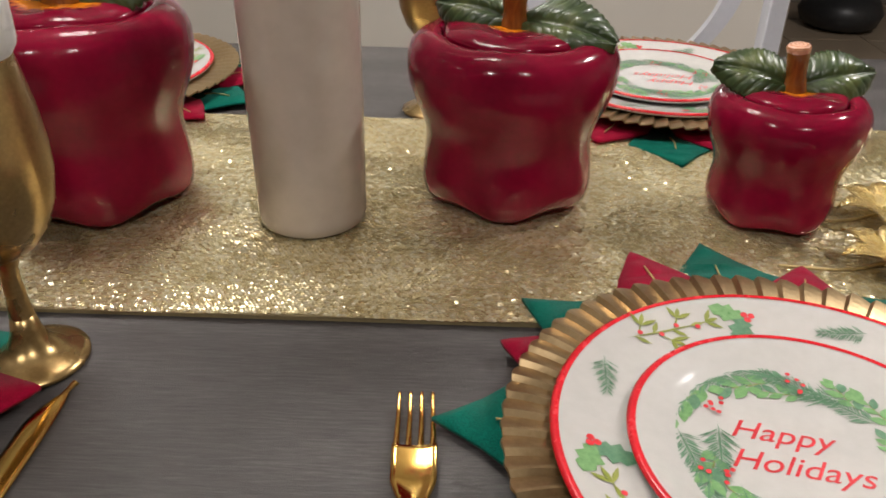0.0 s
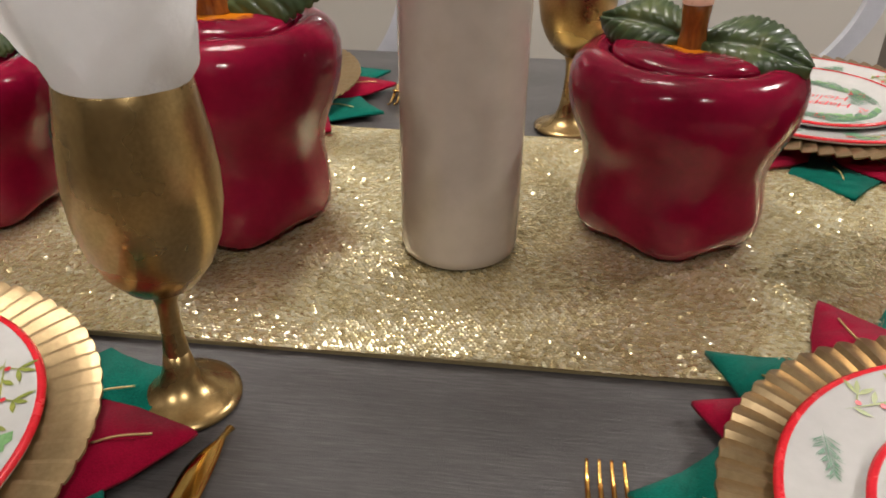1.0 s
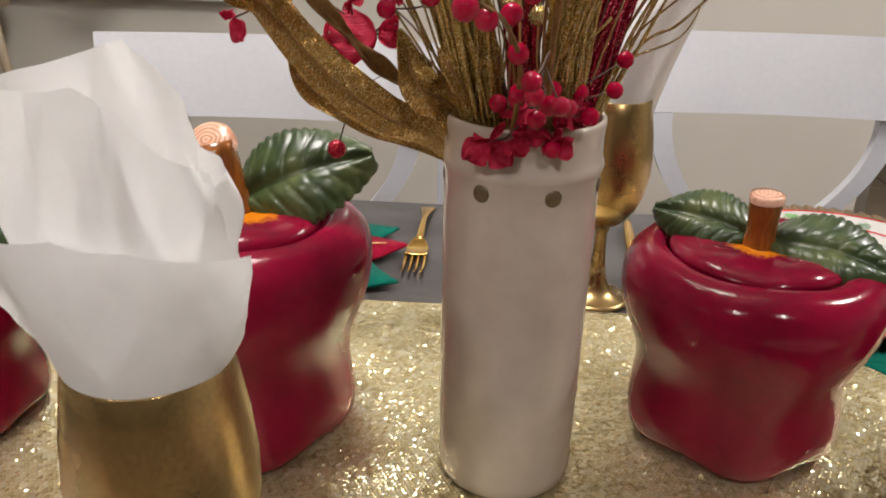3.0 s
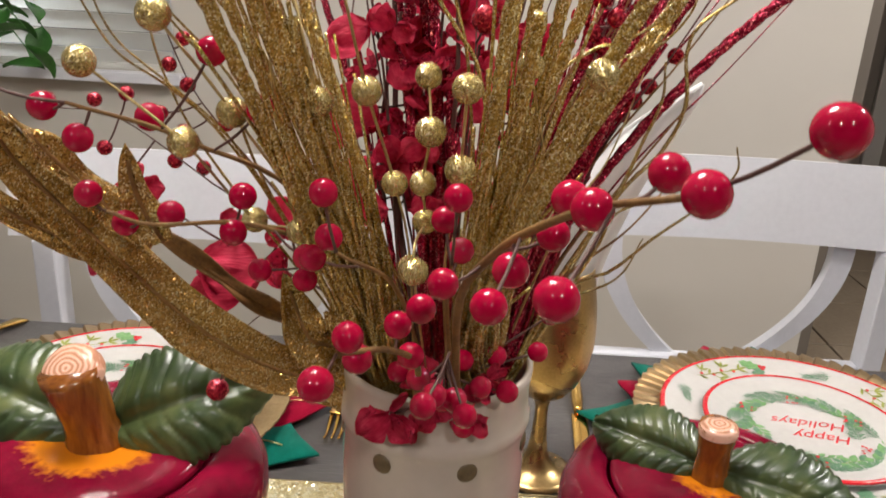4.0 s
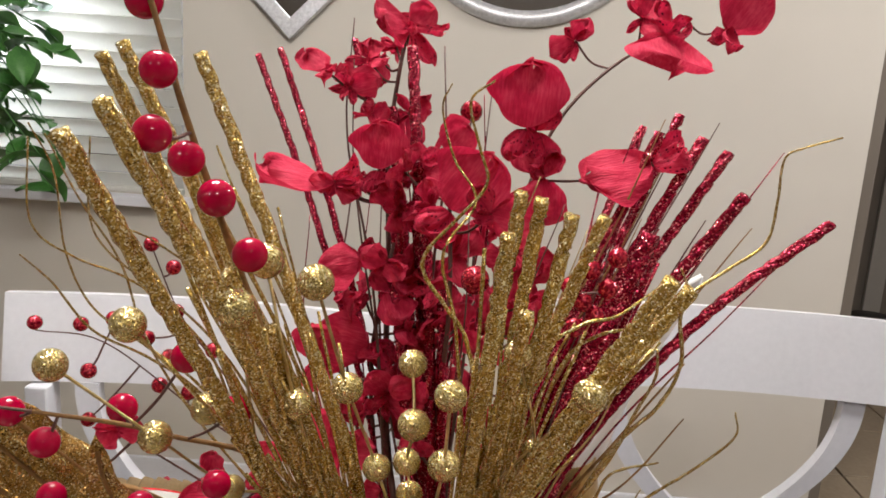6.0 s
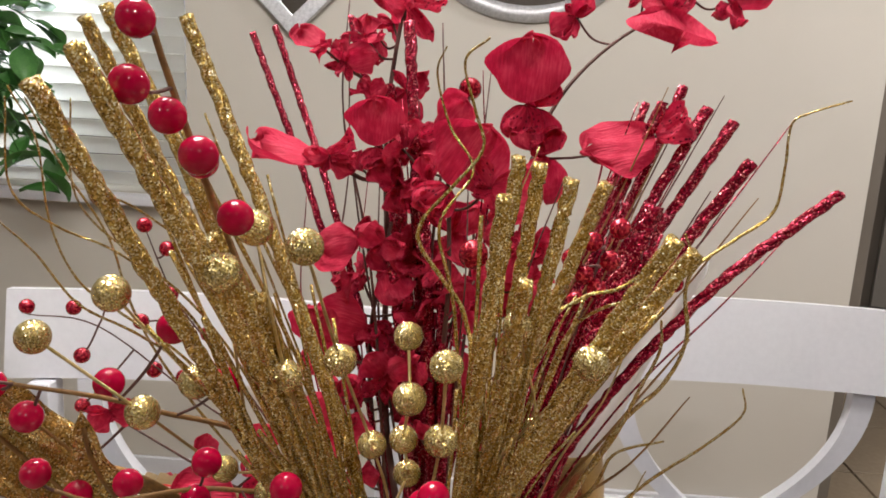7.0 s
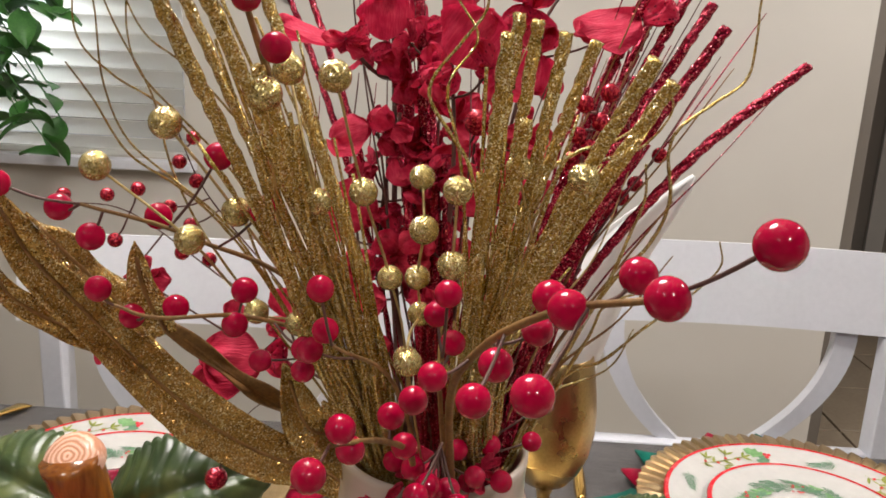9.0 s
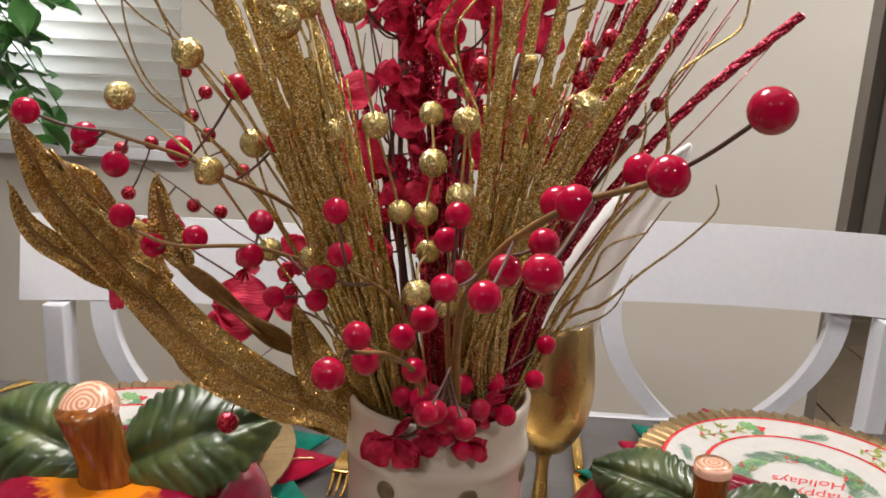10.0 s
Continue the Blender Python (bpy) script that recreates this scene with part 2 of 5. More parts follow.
M_GOLDLEAF = glitter("coarse_gold_glitter", ((0.0, (0.17, 0.08, 0.014)), (0.45, (0.45, 0.265, 0.06)), (0.84, (0.63, 0.40, 0.12)), (0.91, (1.0, 0.90, 0.58))), 1900, 0.95, 0.68, 0.23)
M_GOLDBALL = glitter("gold_glitter_ball", ((0.0, (0.20, 0.14, 0.035)), (0.5, (0.52, 0.39, 0.13)), (0.88, (0.80, 0.66, 0.32)), (1.0, (1.0, 0.95, 0.72))), 2700, 0.75, 0.75, 0.22)
M_REDGLIT = glitter("red_glitter", ((0.0, (0.09, 0.0, 0.010)), (0.6, (0.36, 0.003, 0.036)), (0.88, (0.60, 0.02, 0.07)), (0.94, (1.0, 0.32, 0.34))), 1700, 0.9, 0.6, 0.24)
M_GOLDWIRE = surface("gold_foil_twig", (0.30, 0.21, 0.07), (0.66, 0.52, 0.26), 150, 0.35, metal=0.8, bump=0.4)
M_BROWNSTEM = surface("tan_paper_stem", (0.11, 0.05, 0.015), (0.29, 0.15, 0.04), 60, 0.6, bump=0.3)
M_DARKSTEM = surface("dark_brown_stem", (0.05, 0.02, 0.015), (0.12, 0.045, 0.035), 80, 0.6, bump=0.3)


def silk(speckled=False):
    """Thin red silk: veins, a few dark speckles, light passing through."""
    n = Nodes("red_silk_petal_speckled" if speckled else "red_silk_petal")
    vein = n.noise(30.0, (0.10, 1.0, 0.6), 3.0)
    both = n.mix(n.noise(2.2), vein, 0.4)
    tone = n.ramp(both, ((0.3, (0.34, 0.004, 0.030)), (0.5, (0.56, 0.018, 0.066)), (0.72, (0.74, 0.07, 0.135))))
    if speckled:
        v = n.add("ShaderNodeTexVoronoi", Scale=15.0)
        n.link(n.coords((0.7, 1.3, 1.0)), v.inputs["Vector"])
        tone = n.mix((0.07, 0.0, 0.012), tone, n.ramp(v.outputs["Distance"], ((0.20, (0, 0, 0)), (0.30, (1, 1, 1)))))
    n.link(tone, n.b.inputs["Base Color"])
    n.b.inputs["Roughness"].default_value = 0.6
    n.b.inputs["Specular IOR Level"].default_value = 0.18
    n.bump(vein, 0.5, 0.004)
    thin = n.t.nodes.new("ShaderNodeBsdfTranslucent")
    n.link(tone, thin.inputs[0])
    mix = n.t.nodes.new("ShaderNodeMixShader")
    mix.inputs[0].default_value = 0.32
    n.link(n.b.outputs[0], mix.inputs[1])
    n.link(thin.outputs[0], mix.inputs[2])
    n.link(mix.outputs[0], n.t.nodes["Material Output"].inputs[0])
    return n.m


M_PETAL, M_SPECK = silk(), silk(True)

# ---- building helpers ----


def part(name, bm, material, parent=None, label="", smooth=True, m=None):
    """Link a bmesh as one mesh object, under a thing or a part."""
    me = bpy.data.meshes.new(name)
    if m is not None:
        bm.transform(m)
    bm.normal_update()
    bm.to_mesh(me)
    bm.free()
    if smooth:
        me.polygons.foreach_set("use_smooth", [True] * len(me.polygons))
    me.materials.append(material)
    ob = new(name, me)
    if parent:
        ob.parent = parent
    if label:
        tagged(ob, label)
    return ob


def thing(name, label, category, place=(0, 0, 0), group="", turn=0, kind=""):
    ob = tagged(new(name), label, category, group, kind)
    ob.matrix_basis = pose(*place, 0, 0, turn)
    return ob


def lathe(profile, seg=48, shape=None):
    """Turn a profile of (radius, height); shape(angle, radius, height) may bend each point."""
    bm = bmesh.new()
    rings = []
    for r, z in profile:
        if r < 1e-6:
            p = shape(0, 0, z) if shape else (0, 0, z)
            rings.append([bm.verts.new(p)])
        else:
            ring = []
            for k in range(seg):
                a = 2 * math.pi * k / seg
                ring.append(bm.verts.new(shape(a, r, z) if shape else (r * math.cos(a), r * math.sin(a), z)))
            rings.append(ring)
    for a, b in zip(rings, rings[1:]):
        for k in range(seg):
            j = (k + 1) % seg
            if len(a) == 1 and len(b) == 1:
                continue
            if len(a) == 1:
                bm.faces.new((a[0], b[k], b[j]))
            elif len(b) == 1:
                bm.faces.new((a[k], a[j], b[0]))
            else:
                bm.faces.new((a[k], a[j], b[j], b[k]))
    bmesh.ops.recalc_face_normals(bm, faces=bm.faces)
    return bm


def spline(points, steps=6):
    """A Catmull-Rom curve through the points."""
    p = [Vector(q) for q in points]
    p = [2 * p[0] - p[1]] + p + [2 * p[-1] - p[-2]]
    out = []
    for i in range(1, len(p) - 2):
        for k in range(steps):
            t = k / steps
            a, b, c, d = p[i - 1:i + 3]
            out.append(0.5 * (2 * b + (c - a) * t + (2 * a - 5 * b + 4 * c - d) * t * t + (3 * b - a - 3 * c + d) * t ** 3))
    return out + [p[-2]]


def tube(points, radius, sides=8, bm=None, steps=6, lumpy=0.0, seed=0):
    """Sweep a round section along a curve; radius is a number or a function of 0..1."""
    bm = bm or bmesh.new()
    rng = random.Random(seed)
    path = spline(points, steps) if steps else [Vector(q) for q in points]
    last, up = None, Vector((0.13, 0.21, 1)).normalized()
    n = len(path)
    for i, p in enumerate(path):
        d = (path[min(i + 1, n - 1)] - path[max(i - 1, 0)]).normalized()
        side = d.cross(up if abs(d.dot(up)) < 0.98 else Vector((1, 0, 0))).normalized()
        other = d.cross(side)
        r = radius(i / (n - 1)) if callable(radius) else radius
        ring = []
        for k in range(sides):
            a = 2 * math.pi * k / sides
            q = r * (1 + lumpy * rng.uniform(-1, 1))
            ring.append(bm.verts.new(p + side * (q * math.cos(a)) + other * (q * math.sin(a))))
        if last:
            for k in range(sides):
                j = (k + 1) % sides
                bm.faces.new((last[k], last[j], ring[j], ring[k]))
        else:
            bm.faces.new(ring[::-1])
        last = ring
    bm.faces.new(last)
    return bm


def slab(x0, x1, y0, y1, z0, z1, bevel=0.0, bm=None, m=None):
    """A box with rounded edges."""
    own = bmesh.new()
    bmesh.ops.create_cube(own, size=1.0, matrix=pose((x0 + x1) / 2, (y0 + y1) / 2, (z0 + z1) / 2) @ Matrix.Diagonal((x1 - x0, y1 - y0, z1 - z0, 1)))
    if bevel:
        bmesh.ops.bevel(own, geom=own.edges[:], offset=bevel, segments=3, profile=0.7, affect="EDGES")
    if m is not None:
        own.transform(m)
    if bm is None:
        return own
    me = bpy.data.meshes.new("tmp")
    own.to_mesh(me)
    own.free()
    bm.from_mesh(me)
    bpy.data.meshes.remove(me)
    return bm


def sheet(fn, nu, nv, thick=0.0, bm=None):
    """A surface fn(u, v) over 0..1, with optional thickness."""
    bm = bm or bmesh.new()
    rows = [[bm.verts.new(fn(i / nu, j / nv)) for j in range(nv + 1)] for i in range(nu + 1)]
    faces = [bm.faces.new((rows[i][j], rows[i + 1][j], rows[i + 1][j + 1], rows[i][j + 1])) for i in range(nu) for j in range(nv)]
    if thick:
        bm.normal_update()
        bmesh.ops.solidify(bm, geom=faces, thickness=thick)
    return bm


def ball(radius, place, seg=20, bm=None, squash=1.0):
    bm = bm or bmesh.new()
    bmesh.ops.create_uvsphere(bm, u_segments=seg, v_segments=max(6, seg // 2), radius=radius, matrix=Matrix.Translation(place) @ Matrix.Diagonal((1, 1, squash, 1)))
    return bm


def flat(points, z, bm):
    """A flat polygon, for prints."""
    bm.faces.new([bm.verts.new((x, y, z)) for x, y in points])
    return bm


# ---- the room ----
TABLE = 0.76
RUNNER = TABLE + 0.004


def wall(name, x0, x1, y0, y1, z0, z1, material, label):
    return tagged(part(name, slab(x0, x1, y0, y1, z0, z1), material, smooth=False), label, "wall", kind="structure")


WALL_Y, EDGE_X = 2.4, 0.905
floor = tagged(part("floor", slab(-3.6, 3.4, -3.2, 5.2, -0.1, -0.012), M_GROUT, smooth=False), "tan ceramic floor tiles with grey grout lines", "floor", kind="structure")
# out of view: darkened colour keeps the bounced light low
tagged(part("ceiling", slab(-3.6, 3.4, -3.2, 5.2, 2.5, 2.6), M_CEIL, smooth=False), "unseen flat dining room ceiling, darkened to beige to cut bounced light", "ceiling", kind="structure")
# back wall, cut by the window
WX0, WX1, WZ0, WZ1 = -2.4, -0.935, 0.885, 2.05
wall_back = tagged(new("wall_north"), "beige painted wall behind the chairs with a window", "wall", kind="structure")
bm = slab(WX1, EDGE_X, WALL_Y, WALL_Y + 0.14, 0, 2.5)
slab(-3.5, WX0, WALL_Y, WALL_Y + 0.14, 0, 2.5, bm=bm)
slab(WX0, WX1, WALL_Y, WALL_Y + 0.14, 0, WZ0, bm=bm)
slab(WX0, WX1, WALL_Y, WALL_Y + 0.14, WZ1, 2.5, bm=bm)
part("wall_panel", bm, M_WALL, wall_back, smooth=False)
wall("wall_west", -3.6, -3.5, -3.1, 5.1, 0, 2.5, M_WALL, "beige painted side wall of the dining room")
wall("wall_east", 3.3, 3.4, -3.1, 5.1, 0, 2.5, M_WALL, "beige painted wall on the hall side")
# unseen wall: the dimness behind the camera is put into its colour
wall("wall_south", -3.6, 3.4, -3.2, -3.1, 0, 2.5, M_HALL, "unseen kitchen-side wall, coloured dark as an unlit room")
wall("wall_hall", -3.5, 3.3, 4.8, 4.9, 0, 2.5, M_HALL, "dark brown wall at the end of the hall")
wall("wall_hall_side", EDGE_X - 0.02, EDGE_X + 0.10, WALL_Y + 0.143, 4.8, 0, 2.5, M_HALL, "dark brown side wall of the hall opening")
tagged(part("baseboard", slab(-3.49, EDGE_X, WALL_Y - 0.015, WALL_Y - 0.002, 0, 0.09, 0.004), M_WHITE), "white painted baseboard along the back wall", "baseboard", kind="structure")
tagged(part("trim", slab(2.16, 2.26, 4.77, 4.798, 0, 2.1, 0.006), M_CEIL), "beige door casing in the dark hall", "door trim", kind="structure")

# window with closed blinds
window = tagged(new("window_1"), "window with closed white horizontal blinds", "window", kind="structure")
bm = slab(WX0, WX1, WALL_Y + 0.06, WALL_Y + 0.10, WZ0, WZ0 + 0.05)
slab(WX0, WX1, WALL_Y + 0.06, WALL_Y + 0.10, WZ1 - 0.05, WZ1, bm=bm)
slab(WX0, WX0 + 0.05, WALL_Y + 0.061, WALL_Y + 0.099, WZ0 + 0.05, WZ1 - 0.05, bm=bm)
slab(WX1 - 0.05, WX1, WALL_Y + 0.061, WALL_Y + 0.099, WZ0 + 0.05, WZ1 - 0.05, bm=bm)
part("window_frame", bm, M_WHITE, window, smooth=False)
part("window_sill", slab(WX0 - 0.03, WX1 + 0.03, WALL_Y - 0.05, WALL_Y + 0.055, WZ0 - 0.03, WZ0 - 0.002, 0.004), M_WHITE, window)
slat = None
for k in range(26):
    z = WZ0 + 0.03 + k * 0.047
    if z > WZ1 - 0.03:
        break
    if slat is None:
        slat = part("slat", slab(WX0 + 0.01, WX1 - 0.01, -0.026, 0.026, -0.0015, 0.0015), M_BLIND, window, smooth=False)
    else:
        slat = new("slat", slat.data)
        slat.parent = window
    slat.matrix_basis = pose(0, WALL_Y + 0.02, z, -62, 0, 0)
part("bottom_rail", slab(WX0 + 0.01, WX1 - 0.01, WALL_Y + 0.005, WALL_Y + 0.03, WZ0 + 0.001, WZ0 + 0.016, 0.003), M_BLIND, window)


def dining_chair(place, turn=180):
    """White wooden chair; its back has a broad top rail and two bowed slats that meet low down."""
    c = thing("dining_chair", "white painted wooden dining chair with bowed back slats", "chair", place, "chairs round the table", turn)
    def rail(u, v):
        x = -0.285 + 0.57 * u
        return (x, -0.02 - 0.03 * (1 - (x / 0.285) ** 2) - 0.02 * v, 0.838 + 0.119 * v)
    bm = sheet(rail, 44, 1, 0.022)
    part("top_rail", bm, M_WHITE, c, smooth=False)
    for s in (-1, 1):
        post = bmesh.new()
        slab(s * 0.232 - 0.015, s * 0.232 + 0.015, -0.030, 0.008, 0.0, 0.839, 0.004, bm=post)
        part("back_post", post, M_WHITE, c, smooth=False)
        def bowed(u, v):
            x = 0.190 - 0.15 * max(0.0, u) ** 2.1
            return (s * (x - 0.032 + 0.032 * v), -0.034 + 0.006 * math.sin(3 * u), 0.839 - 0.22 * u)
        part("bowed_slat", sheet(bowed, 30, 1, 0.018), M_WHITE, c, smooth=False)
        part("front_leg", slab(s * 0.21 - 0.02, s * 0.21 + 0.02, 0.38, 0.42, 0.0, 0.44, 0.004), M_WHITE, c)
    part("lower_rail", slab(-0.216, 0.216, -0.022, 0.005, 0.60, 0.66, 0.004), M_WHITE, c)
    part("seat", slab(-0.25, 0.25, 0.013, 0.45, 0.441, 0.475, 0.01), M_WHITE, c)
    return c


# ---- table ----
table = thing("dining_table", "long charcoal-stained wooden dining table set for a meal", "table")
part("tabletop", slab(-1.25, 1.05, 0.13, 1.085, TABLE - 0.04, TABLE, 0.004), M_WOOD, table, smooth=False)
bm = slab(-1.15, 0.95, 0.22, 0.245, TABLE - 0.13, TABLE - 0.041)
slab(-1.15, 0.95, 0.965, 0.99, TABLE - 0.13, TABLE - 0.041, bm=bm)
part("apron", bm, M_WOOD, table, smooth=False)
for x in (-1.15, 0.95):
    for y in (0.23, 0.98):
        part("table_leg", slab(x - 0.045, x + 0.045, y - 0.045, y + 0.045, 0, TABLE - 0.042, 0.006), M_WOOD, table, smooth=False)

dining_chair((-0.462, 1.195, 0.0)).scale = (1, 1, 0.986)
dining_chair((0.262, 1.295, 0.0))


def sequin_field(x0, x1, y0, y1, pitch=0.0033, radius=0.0019):
    """Small cupped discs with a hole, sewn in offset overlapping rows, leaning as the cloth was last brushed."""
    rng = np.random.default_rng(4)
    nx, ny = int((x1 - x0) / pitch), int((y1 - y0) / (pitch * 0.88))
    gx, gy = np.meshgrid(np.arange(nx), np.arange(ny))
    cx = x0 + (gx + 0.5 * (gy % 2)) * pitch + rng.normal(0, 0.00025, gx.shape)
    cy = y0 + gy * pitch * 0.88 + rng.normal(0, 0.00025, gx.shape)
    cx, cy = cx.ravel(), cy.ravel()
    # broad brushed patches
    patch = np.sin(cx * 15 + 2.1 * np.sin(cy * 17)) + 0.8 * np.sin(cy * 27 + 3 * np.sin(cx * 11)) + 0.5 * np.sin((cx + cy) * 47)
    tx = 0.125 * patch + rng.normal(0, 0.085, cx.shape)
    ty = 0.10 * np.sin(cx * 21 + cy * 11 + 1.5 * np.sin(cy * 37)) + rng.normal(0, 0.085, cx.shape)
    loose = rng.random(cx.shape) < 0.07
    tx[loose] += rng.normal(0, 0.25, loose.sum())
    ty[loose] += rng.normal(0, 0.25, loose.sum())
    ang = np.arange(6) * math.pi / 3
    ox, oy = np.concatenate([radius * np.cos(ang), 0.3 * radius * np.cos(ang)]), np.concatenate([radius * np.sin(ang), 0.3 * radius * np.sin(ang)])
    cup = np.concatenate([np.full(6, 0.00022), np.zeros(6)])
    fold = 0.0012 * (np.sin(cx * 31 + 4 * np.sin(cy * 8)) + 1)
    vx, vy = cx[:, None] + ox, cy[:, None] + oy
    vz = RUNNER + 0.0014 + fold[:, None] + cup + ox * tx[:, None] + oy * ty[:, None]
    n = len(cx)
    k = np.arange(6)
    j = (k + 1) % 6
    quad = np.stack([k, j, j + 6, k + 6], -1)
    faces = (np.arange(n)[:, None, None] * 12 + quad).reshape(-1, 4)
    me = bpy.data.meshes.new("sequin")
    me.vertices.add(n * 12)
    me.vertices.foreach_set("co", np.stack([vx, vy, vz], -1).astype(np.float32).ravel())
    me.loops.add(faces.size)
    me.loops.foreach_set("vertex_index", faces.astype(np.int32).ravel())
    me.polygons.add(len(faces))
    me.polygons.foreach_set("loop_start", np.arange(0, faces.size, 4, dtype=np.int32))
    me.polygons.foreach_set("use_smooth", np.ones(len(faces), dtype=bool))
    me.update(calc_edges=True)
    me.materials.append(M_SEQUIN)
    return me


RY0, RY1 = 0.405, 0.789
runner = thing("table_runner", "gold sequin table runner laid along the dark table", "runner")
part("backing_cloth", slab(-1.24, 1.04, RY0, RY1, TABLE + 0.0005, RUNNER, 0.0008), M_CLOTH, runner, smooth=False)
seq = tagged(new("sequin", sequin_field(-0.95, 0.70, RY0 - 0.0012, RY1 + 0.001)), "small overlapping gold sequin discs", kind="stuff")
seq.parent = runner
bm = bmesh.new()
for y in (RY0, RY1):
    tube([(-1.24 + 0.19 * k, y, RUNNER + 0.0005 + 0.0006 * math.sin(k * 2.1)) for k in range(13)], 0.0011, 6, bm, 5)
part("hem", bm, M_CLOTH, runner)

# ---- tableware ----


def holly_outline(reach, half, neck):
    """Felt holly leaf pointing along +x: a tip, two side barbs and hollow edges between them."""
    pts = [(0.0, -neck), (0.36, -half * 0.78), (0.54, -half), (0.60, -half * 0.80), (0.74, -half * 0.46), (0.90, -half * 0.17), (1.0, 0.0)]
    pts = pts + [(a, -b) for a, b in pts[-2::-1]]
    return [(reach * a, b) for a, b in pts]


def petal_outline(reach, half, neck):
    pts = [(0.0, -neck), (0.25, -half * 0.95), (0.45, -half), (0.66, -half * 0.70), (0.86, -half * 0.30), (0.95, -half * 0.13), (1.0, 0.0)]
    pts = pts + [(a, -b) for a, b in pts[-2::-1]]
    return [(reach * a, b) for a, b in pts]


def felt_leaf(outline, thick=0.003, curl=0.004, seed=0):
    rng = random.Random(seed)
    bm = bmesh.new()
    n = len(outline)
    reach = max(p[0] for p in outline)
    k1, k2 = rng.uniform(0.4, 1.0), rng.uniform(-0.3, 0.3)
    def lift(x, y):
        return curl * (k1 * (x / reach) ** 2 + k2 * y / 0.03)
    top = [bm.verts.new((x, y, thick + max(0.0, lift(x, y)))) for x, y in outline]
    low = [bm.verts.new((x, y, max(0.0, lift(x, y)))) for x, y in outline]
    mid = [bm.verts.new((reach * t, 0, thick + 0.0012 + max(0.0, lift(reach * t, 0)))) for t in (0.06, 0.3, 0.5, 0.7, 0.9)]
    half = n // 2
    # two fans along the middle line
    for side in (range(0, half), range(half, n - 1)):
        for i in side:
            a, b = top[i], top[i + 1]
            m = min(mid, key=lambda v: abs(v.co.x - (a.co.x + b.co.x) / 2))
            bm.faces.new((a, b, m))
    bm.faces.new((top[0], mid[0], top[-1]))
    for i in range(n):
        j = (i + 1) % n
        bm.faces.new((top[i], low[i], low[j], top[j]))
    bmesh.ops.holes_fill(bm, edges=[e for e in bm.edges if len(e.link_faces) == 1])
    bmesh.ops.recalc_face_normals(bm, faces=bm.faces)
    return bm


def placemat(place, turn, tucked=False):
    """Felt wreath of red and green leaves laid under a plate; a tucked one has its far leaves folded back, away from the runner."""
    p = thing("felt_placemat", "felt placemat of red petals and green holly leaves", "placemat", place, "place settings", turn)
    part("felt_disc", lathe([(0, 0), (0.15, 0), (0.15, 0.003), (0, 0.003)], 48), M_FELTGREEN, p)
    for k in range(16):
        red = k % 2
        away = 22.5 * k + turn
        if tucked and 50 < away < 150:
            continue
        if red:
            bm = felt_leaf(petal_outline(0.102, 0.038, 0.024), seed=k)
        else:
            bm = felt_leaf(holly_outline(0.116, 0.046, 0.024), seed=k)
        leaf = part("red_petal" if red else "green_leaf", bm, M_FELTRED if red else M_FELTGREEN, p, "red felt petal" if red else "green felt holly leaf")
        leaf.matrix_basis = pose(0, 0, 0, 0, 0, 22.5 * k) @ pose(0.098 + 0.010 * math.sin(k * 1.7), 0, 0.0032 * (1 + red), 0, 0, 9 * math.sin(k * 2.3))
        part("stitch", tube([(0.045, 0, 0.0055), (0.06, 0.0015, 0.007), (0.078, 0.0, 0.007)], 0.0008, 5), M_THREAD, leaf, "gold thread stitch")
    return p


def charger(place, turn):
    """Gold charger plate with a pleated, fan-like rim."""
    ribs = 68
    def fluted(a, r, z):
        if r > 0.112:
            f = (a * ribs / (2 * math.pi)) % 1.0
            saw = f if f < 0.82 else (1 - f) / 0.18 * 0.82
            amp = min(1.0, (r - 0.112) / 0.02)
            z += 0.0044 * amp * (saw - 0.4)
            if r > 0.160:
                r *= 1 + 0.010 * (math.sin(math.pi * f) - 0.6)
        return (r * math.cos(a), r * math.sin(a), z)
    prof = [(0, 0.004), (0.10, 0.004), (0.112, 0.0055), (0.118, 0.0070), (0.124, 0.0083), (0.130, 0.0095), (0.136, 0.0105), (0.142, 0.0114), (0.148, 0.0122), (0.154, 0.0129), (0.160, 0.0134), (0.166, 0.0136), (0.1708, 0.0135), (0.1712, 0.0122), (0.162, 0.0112), (0.125, 0.0055), (0.10, 0.0), (0, 0.0)]
    ob = tagged(part("charger_plate", lathe(prof, ribs * 6, fluted), M_CHARGER), "antique gold charger plate with a pleated rim", "charger plate", "place settings")
    ob.data.polygons.foreach_set("use_smooth", [False] * len(ob.data.polygons))
    ob.matrix_basis = pose(*place, 0, 0, turn)
    return ob


